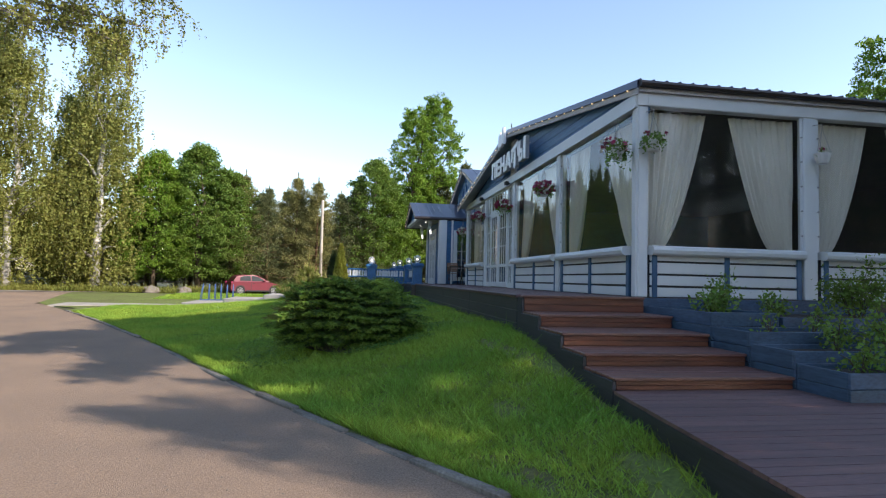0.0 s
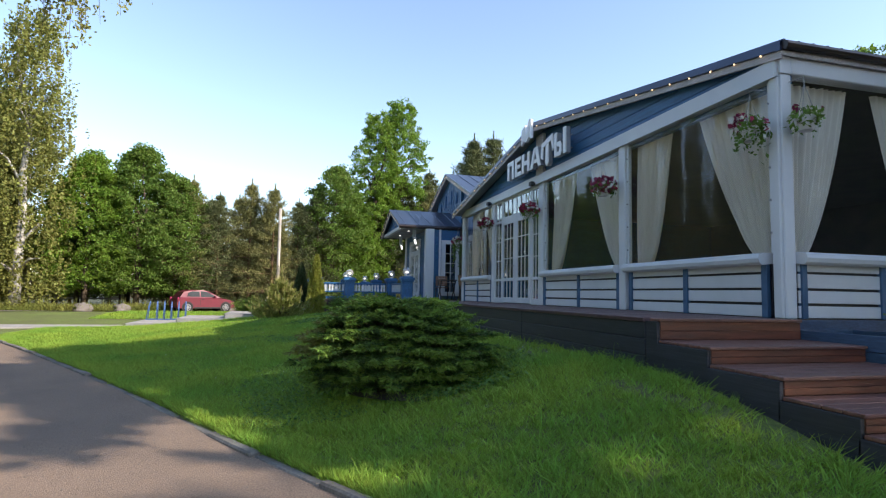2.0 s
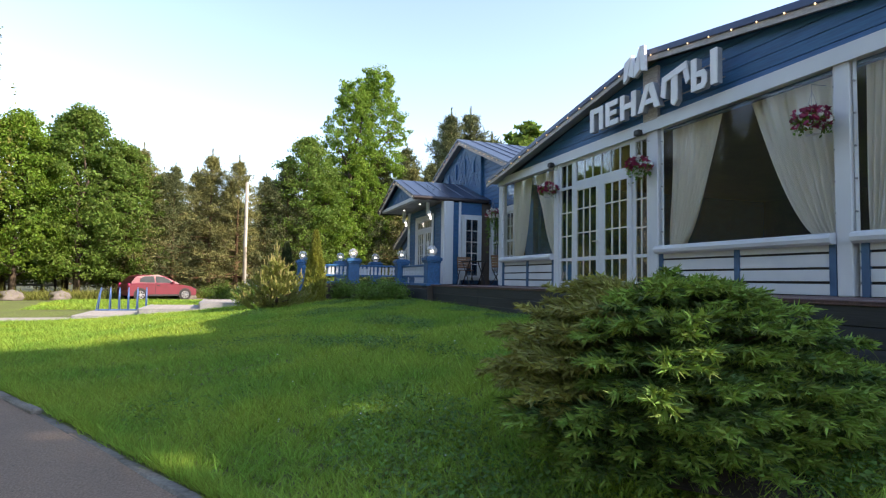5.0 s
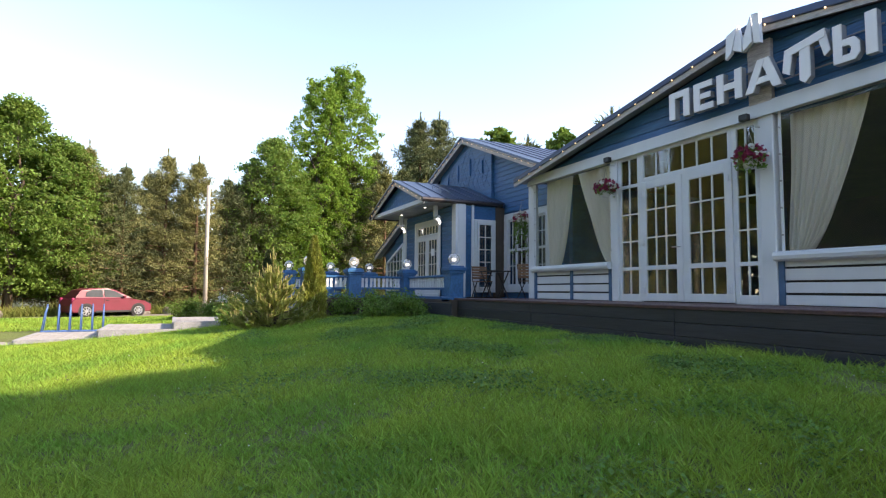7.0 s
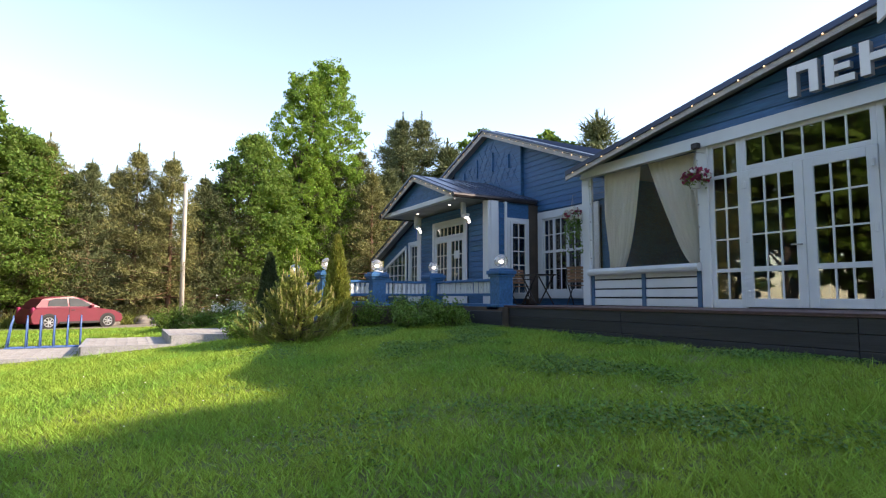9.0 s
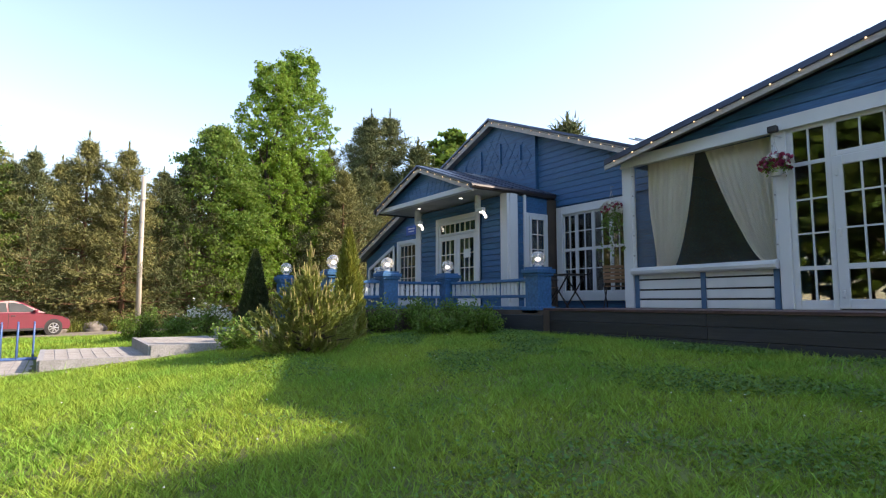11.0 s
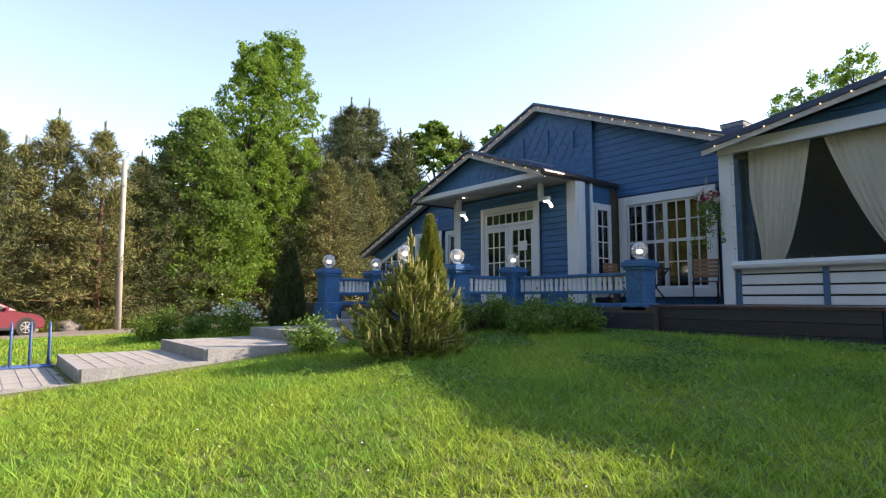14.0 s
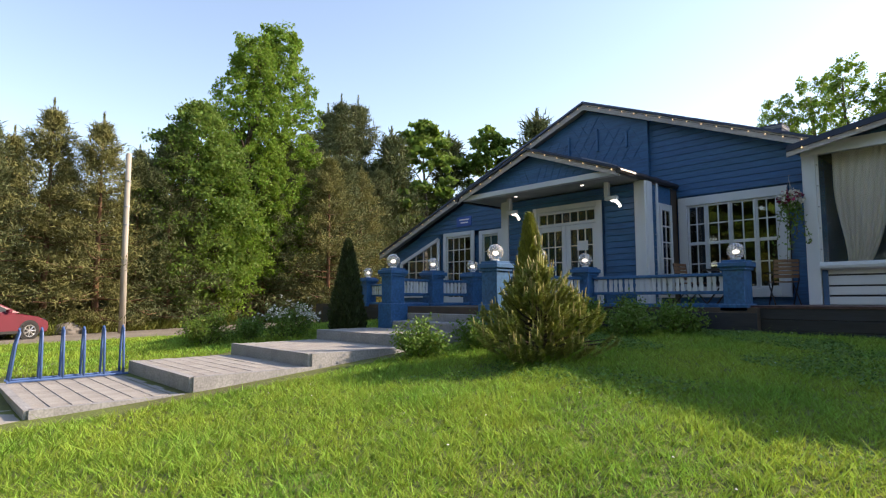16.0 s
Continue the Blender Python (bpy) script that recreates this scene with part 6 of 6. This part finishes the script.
# ---------- car ----------
def car(x, y, z, rz, paint, label):
    t = thing("car", label, "car", (x, y, z), rz=rz)
    body = [(-1.85, 0.30), (-1.90, 0.55), (-1.80, 0.86), (-1.62, 0.94), (0.55, 0.94), (1.55, 0.78), (1.85, 0.62), (1.90, 0.40), (1.85, 0.24), (-1.78, 0.22)]
    bm = bmesh.new()
    rings = []
    for w, s in ((-0.82, 0.90), (-0.78, 1.0), (0.78, 1.0), (0.82, 0.90)):
        rings.append([bm.verts.new((px * (0.97 + 0.03 * s), w, 0.58 + (pz - 0.58) * s)) for px, pz in body])
    for a, b in zip(rings, rings[1:]):
        for i in range(len(body)):
            bm.faces.new((a[i], a[(i + 1) % len(body)], b[(i + 1) % len(body)], b[i]))
    bm.faces.new(rings[0]), bm.faces.new(list(reversed(rings[-1])))
    part("body", Geo().take(bm), paint, t)
    roof = [(-1.72, 0.93), (-1.42, 1.30), (-1.0, 1.41), (-0.2, 1.42), (0.15, 1.34), (0.92, 0.92)]
    cab = Geo()
    v = [(px, s * (0.76 if pz < 1 else 0.58), pz) for s in (-1, 1) for px, pz in roof]
    cab.add(v, [(0, 1, 2, 3, 4, 5), (11, 10, 9, 8, 7, 6)] + [(i, i + 6, i + 7, i + 1) for i in range(5)])
    part("cabin", cab, paint, t)
    for s in (-1, 1):
        def sidep(poly, nm, mt):
            g = Geo()
            g.add([(px, s * (0.775 - (pz - 0.93) * 0.40), pz) for px, pz in poly] + [(px, s * (0.755 - (pz - 0.93) * 0.40), pz) for px, pz in poly],
                  [tuple(range(len(poly))), tuple(range(2 * len(poly) - 1, len(poly) - 1, -1))] + [(i, i + len(poly), (i + 1) % len(poly) + len(poly), (i + 1) % len(poly)) for i in range(len(poly))])
            part(nm, g, mt, t)
        sidep([(-0.38, 0.98), (0.62, 0.97), (0.12, 1.28), (-0.20, 1.34), (-0.38, 1.34)], "side_window", M_CARGLASS)
        sidep([(-1.25, 1.0), (-0.46, 0.98), (-0.46, 1.33), (-0.95, 1.32), (-1.18, 1.22)], "side_window", M_CARGLASS)
        part("mirror", Geo().box(0.42, 0.56, s * 0.80, s * 0.96, 0.94, 1.05, 0.03), paint, t)
        part("sill", Geo().box(-0.8, 0.85, s * 0.79, s * 0.83, 0.22, 0.32, 0.01), M_BLACK, t)
        part("door_seam", Geo().box(-0.44, -0.425, s * 0.812, s * 0.826, 0.35, 0.93), M_BLACK, t)
        part("door_handle", Geo().box(-0.36, -0.2, s * 0.815, s * 0.84, 0.80, 0.84, 0.01), M_BLACK, t)
        part("headlight", Geo().box(1.52, 1.84, s * 0.5, s * 0.80, 0.60, 0.72, 0.05), M_CARGLASS, t)
        part("tail_light", Geo().box(-1.86, -1.74, s * 0.6, s * 0.80, 0.66, 0.94, 0.03), M_RFLOWER, t)
        for wx in (-1.22, 1.22):
            wh = part("wheel", Geo().tube([(wx, s * 0.66, 0.30), (wx, s * 0.835, 0.30)], 0.305, 24), M_TYRE, t, "black tyre")
            rim = Geo().tube([(wx + 0.195 * math.cos(q * 0.3142), s * 0.845, 0.30 + 0.195 * math.sin(q * 0.3142)) for q in range(21)], 0.016, 5)
            for q in range(7):
                a = q * 6.283 / 7
                rim.tube([(wx, s * 0.85, 0.30), (wx + 0.19 * math.cos(a), s * 0.85, 0.30 + 0.19 * math.sin(a))], 0.026, 5)
            part("rim", rim, M_ALLOY, wh, "silver alloy rim")
            part("wheel_arch", Geo().tube([(wx, s * 0.70, 0.32), (wx, s * 0.828, 0.32)], 0.355, 24), M_BLACK, t)
    part("windscreen", Geo().add([(0.17, -0.55, 1.345), (0.17, 0.55, 1.345), (0.93, 0.70, 0.945), (0.93, -0.70, 0.945), (0.16, -0.55, 1.32), (0.16, 0.55, 1.32), (0.9, 0.70, 0.93), (0.9, -0.70, 0.93)], [(0, 1, 2, 3), (4, 7, 6, 5)]), M_CARGLASS, t)
    t.scale = (0.93, 0.93, 0.93)
    part("bumper", Geo().box(1.80, 1.92, -0.72, 0.72, 0.26, 0.42, 0.03), M_BLACK, t)


car(32.5, 10.9, ground_z(32.5, 10.9) + 0.02, -62, M_CAR, "red three-door hatchback parked on the lane")
car(37.6, 27.9, ground_z(37.6, 27.9) + 0.02, -70, M_WHITE, "white hatchback parked behind the fence under the trees")

# ---------- utility pole, bicycle rack, boulders ----------
pole = thing("utility_pole", "pale weathered wooden utility pole with metal bands", "utility pole", (33.9, 6.5, ground_z(33.9, 6.5) - 0.1))
part("pole_shaft", Geo().tube([(0, 0, 0), (0.02, 0.03, 3.2), (0.05, 0.03, 7.0)], [0.12, 0.105, 0.095], 10), M_POLE, pole, "", True)
for z in (4.2, 4.9, 5.9):
    part("band", Geo().tube([(0.03, 0.03, z), (0.03, 0.03, z + 0.05)], 0.115, 10), M_STEEL, pole)
rack = thing("bicycle_rack", "blue tubular steel bicycle rack with six hoops", "bicycle rack", (20.2, 0, 0.20))
part("base_rail", Geo().tube([(-0.10, 9.75, 0.03), (-0.10, 11.3, 0.03)], 0.02, 6).tube([(0.16, 9.75, 0.03), (0.16, 11.3, 0.03)], 0.02, 6), M_RACK, rack)
for k in range(6):
    y = 9.82 + k * 0.27
    lean = 0.10 if k == 5 else 0.0
    pts = [(-0.10, y + lean, 0.03), (-0.05, y + lean * 0.4, 0.55), (-0.02, y, 0.72), (0.03, y, 0.77), (0.08, y, 0.72), (0.11, y + lean * 0.4, 0.55), (0.16, y + lean, 0.03)]
    part("hoop", Geo().tube(pts, 0.019, 6), M_RACK, rack, "", True)
for k, (x, y, r) in enumerate(((34.9, 8.1, 0.5), (34.3, 9.5, 0.42), (31.8, 15.2, 0.5), (31.0, 17.0, 0.55), (37.3, 3.0, 0.3))):
    ob = part("boulder", Geo().ball((0, 0, 0), r, 3, 0.62, 0.35), M_STONE, None, "", True)
    ob.location = (x, y, ground_z(x, y) + r * 0.25)
    tagged(ob, "grey-brown boulder among weeds by the lane", "boulder", "lane boulders")


# ---------- patio furniture ----------
def folding_chair(x, y, rz):
    t = thing("garden_chair", "folding chair with warm wooden slats and dark frame", "chair", (x, y, DECK), "patio chairs", rz=rz)
    for s in (-0.22, 0.22):
        part("side_frame", Geo().tube([(s, 0.22, 0), (s, -0.2, 0.48), (s, -0.26, 0.88)], 0.014, 5).tube([(s, -0.26, 0), (s, 0.22, 0.45)], 0.014, 5).tube([(s, 0.22, 0.62), (s, -0.22, 0.64)], 0.014, 5), M_BLACK, t)
    for k in range(5):
        part("seat_slat", Geo().box(-0.22, 0.22, -0.18 + k * 0.085, -0.18 + k * 0.085 + 0.07, 0.44, 0.46, 0.004), M_WOODSLAT, t)
        z = 0.52 + k * 0.075
        part("back_slat", Geo().box(-0.22, 0.22, -0.225 - k * 0.01, -0.205 - k * 0.01, z, z + 0.062, 0.004), M_WOODSLAT, t)


tb = thing("patio_table", "small dark folding patio table with crossed legs", "table", (14.55, 0.15, DECK))
part("tabletop", Geo().box(-0.35, 0.35, -0.3, 0.3, 0.70, 0.73, 0.01), M_DARKWOOD, tb)
for s in (-0.26, 0.26):
    for q in (-1, 1):
        part("leg", Geo().tube([(-0.28 * q, s, 0.0), (0.28 * q, s, 0.70)], 0.018, 5), M_DARKWOOD, tb)
folding_chair(13.62, -0.35, -150)
folding_chair(15.25, 0.15, 80)


# ---------- grass ----------
def grass(name, label, n, seed, inside, hmin, hmax, width, tuft=1, material=M_GRASS):
    rng = np.random.default_rng(seed)
    P = []
    while sum(len(p) for p in P) < n // tuft:
        P.append(inside(rng, 40000))
    p = np.repeat(np.concatenate(P)[:n // tuft], tuft, 0)
    n = len(p)
    lean = np.repeat(rng.normal(size=(n // tuft, 2)) * 0.28, tuft, 0) if tuft > 1 else 0.0
    tall = np.repeat(rng.uniform(0.65, 1.35, n // tuft), tuft) if tuft > 1 else 1.0
    if tuft > 1:
        p = p + rng.normal(size=p.shape) * 0.024
    z = np.array([ground_z(x, y) for x, y in p])
    base = np.stack([p[:, 0], p[:, 1], z - 0.005], 1)
    patch = np.array([noise.noise((x * 0.9, y * 0.9, 3.0)) for x, y in p])
    d = np.stack([rng.normal(size=n) * 0.3, rng.normal(size=n) * 0.3, np.ones(n)], 1)
    d[:, :2] += lean
    h = tall * rng.uniform(hmin, hmax, n) * (1 + 0.55 * patch) * np.where(rng.uniform(size=n) < 0.03, 1.7, 1.0)
    a = rng.uniform(0, 6.283, n)
    side = np.stack([np.cos(a), np.sin(a), np.zeros(n)], 1) * (width * rng.uniform(0.7, 1.3, n))[:, None]
    tip = base + (d * np.array((1.7, 1.7, 1.0))) * h[:, None]
    low = base + d * (h * 0.3)[:, None]
    v = np.stack([base, low + side, tip, low - side], 1).reshape(-1, 3)
    ob = new(name, array_mesh(name, v, np.arange(4 * n).reshape(n, 4), material))
    return tagged(ob, label, "grass", kind="stuff")


def in_lawn(x0, x1, far):
    def pick(rng, n):
        x = rng.uniform(x0, x1, n)
        y = rng.uniform(1.92, 13.6, n)
        kk = np.where(x < 0, 5.97 + 0.6 * x, 5.97 + 0.53 * x + 0.005 * x * x) - 0.1
        ok = (y < kk) & (y < 13.4 + 0.05 * x)
        ok &= ~((x > 17.0) & (x < 20.8) & (y > 4.6))
        ok &= x < 29.35 + (8 - y) * 0.46
        ok &= ~((x < 0) & (y < 1.95))
        ok &= ~((x > 16.3) & (x < 20.4) & (y < 5.0))
        q = np.stack([x[ok], y[ok]], 1)
        bare = np.array([noise.noise((a * 0.8, b * 1.6, 1.0)) for a, b in q])
        return q[~((q[:, 0] < 9) & (q[:, 1] < 3.6) & (bare > 0.12 + 0.35 * (q[:, 1] - 2.0) / 1.6) & (rng.uniform(size=len(q)) < 0.8))]
    return pick


grass("grass", "short bright green lawn grass blades", 350000, 1, in_lawn(-5.0, 17.0, False), 0.035, 0.09, 0.0055, 4)
grass("long_grass", "longer tufted grass near the steps and the bush", 60000, 5, in_lawn(-5.0, 6.0, False), 0.06, 0.13, 0.0045, 10)
grass("grass_far", "lawn grass farther from the terrace", 60000, 2, in_lawn(17.0, 31.0, True), 0.045, 0.10, 0.011)


def verge(rng, n):
    y = rng.uniform(-6, 26, n)
    x = 34.7 + (8 - y) * np.where(y < 24, 0.46, 0.3) + rng.uniform(0, 2.4, n)
    return np.stack([x, y], 1)


grass("weeds", "tall unmown weeds along the wood edge", 26000, 3, verge, 0.2, 0.5, 0.02, 1, M_WEED)


def kerb_edge(rng, n):
    x = rng.uniform(-5, 9, n)
    y = np.where(x < 0, 5.97 + 0.6 * x, 5.97 + 0.53 * x + 0.005 * x * x) - 0.1 - np.abs(rng.normal(size=n)) * 0.08
    return np.stack([x, y], 1)


grass("kerb_grass", "longer grass tufts leaning over the kerb", 16000, 4, kerb_edge, 0.06, 0.13, 0.005)


def clover(n, seed):
    """Flat leaves of clover and weeds in loose patches between the grass."""
    rng = np.random.default_rng(seed)
    out = []
    while sum(len(o) for o in out) < n:
        x, y = rng.uniform(0.5, 15.5, 9000), 2.0 + np.abs(rng.normal(size=9000)) * 2.6
        ok = np.array([noise.noise((a * 0.55, b * 0.8, 9.0)) + 0.25 * noise.noise((a * 2.1, b * 2.1, 4.0)) > 0.05 + 0.3 * rng.uniform() for a, b in zip(x, y)]) & (y < np.minimum(8.0, 5.7 + 0.53 * x))
        out.append(np.stack([x[ok], y[ok]], 1))
    p = np.concatenate(out)[:n]
    z = np.array([ground_z(a, b) for a, b in p])
    c = np.stack([p[:, 0], p[:, 1], z + rng.uniform(0.03, 0.075, n)], 1)
    v, f = leaf_quads(c, 0.017, rng, 0.8, 0.8)
    return tagged(new("clover", array_mesh("clover", v, f, M_CLOVER)), "dark green clover and weeds among the lawn grass", "clover", kind="stuff")


clover(42000, 6)


def scatter_specks(name, label, category, material, n, seed, pick, size, lift, squash=0.8):
    rng = np.random.default_rng(seed)
    p = pick(rng, n)
    c = np.array([(x, y, ground_z(x, y) + lift) for x, y in p])
    v, f = [], []
    corners = np.array([(1, 0, 0), (0, 1, 0), (-1, 0, 0), (0, -1, 0), (0, 0, squash)], dtype=float)
    for k, q in enumerate(c):
        s = size * rng.uniform(0.5, 1.5)
        a = rng.uniform(0, 6.283)
        R = np.array([[math.cos(a), -math.sin(a), 0], [math.sin(a), math.cos(a), 0], [0, 0, 1]])
        v.append(q + (corners * s * rng.uniform(0.7, 1.2, (5, 1))) @ R.T)
        f += [(5 * k, 5 * k + 1, 5 * k + 4), (5 * k + 1, 5 * k + 2, 5 * k + 4), (5 * k + 2, 5 * k + 3, 5 * k + 4), (5 * k + 3, 5 * k, 5 * k + 4)]
    return tagged(new(name, array_mesh(name, np.concatenate(v), f, material)), label, category, kind="stuff")


def on_lawn(rng, n):
    x = rng.uniform(1, 16.5, n)
    return np.stack([x, 2.1 + rng.uniform(0, 1, n) * np.minimum(7.5, 2.9 + 0.5 * x)], 1)


def on_drive(rng, n):
    x = rng.uniform(-7, 9, n)
    return np.stack([x, np.where(x < 0, 5.97 + 0.6 * x, 5.97 + 0.53 * x + 0.005 * x * x) + 0.1 + np.abs(rng.normal(size=n)) * 1.6], 1)


scatter_specks("lawn_flower", "tiny white clover heads in the lawn", "wild flowers", M_WFLOWER, 170, 11, on_lawn, 0.008, 0.085)
scatter_specks("gravel", "loose pale grit along the edge of the drive", "gravel", M_STONE, 700, 12, on_drive, 0.007, 0.008)
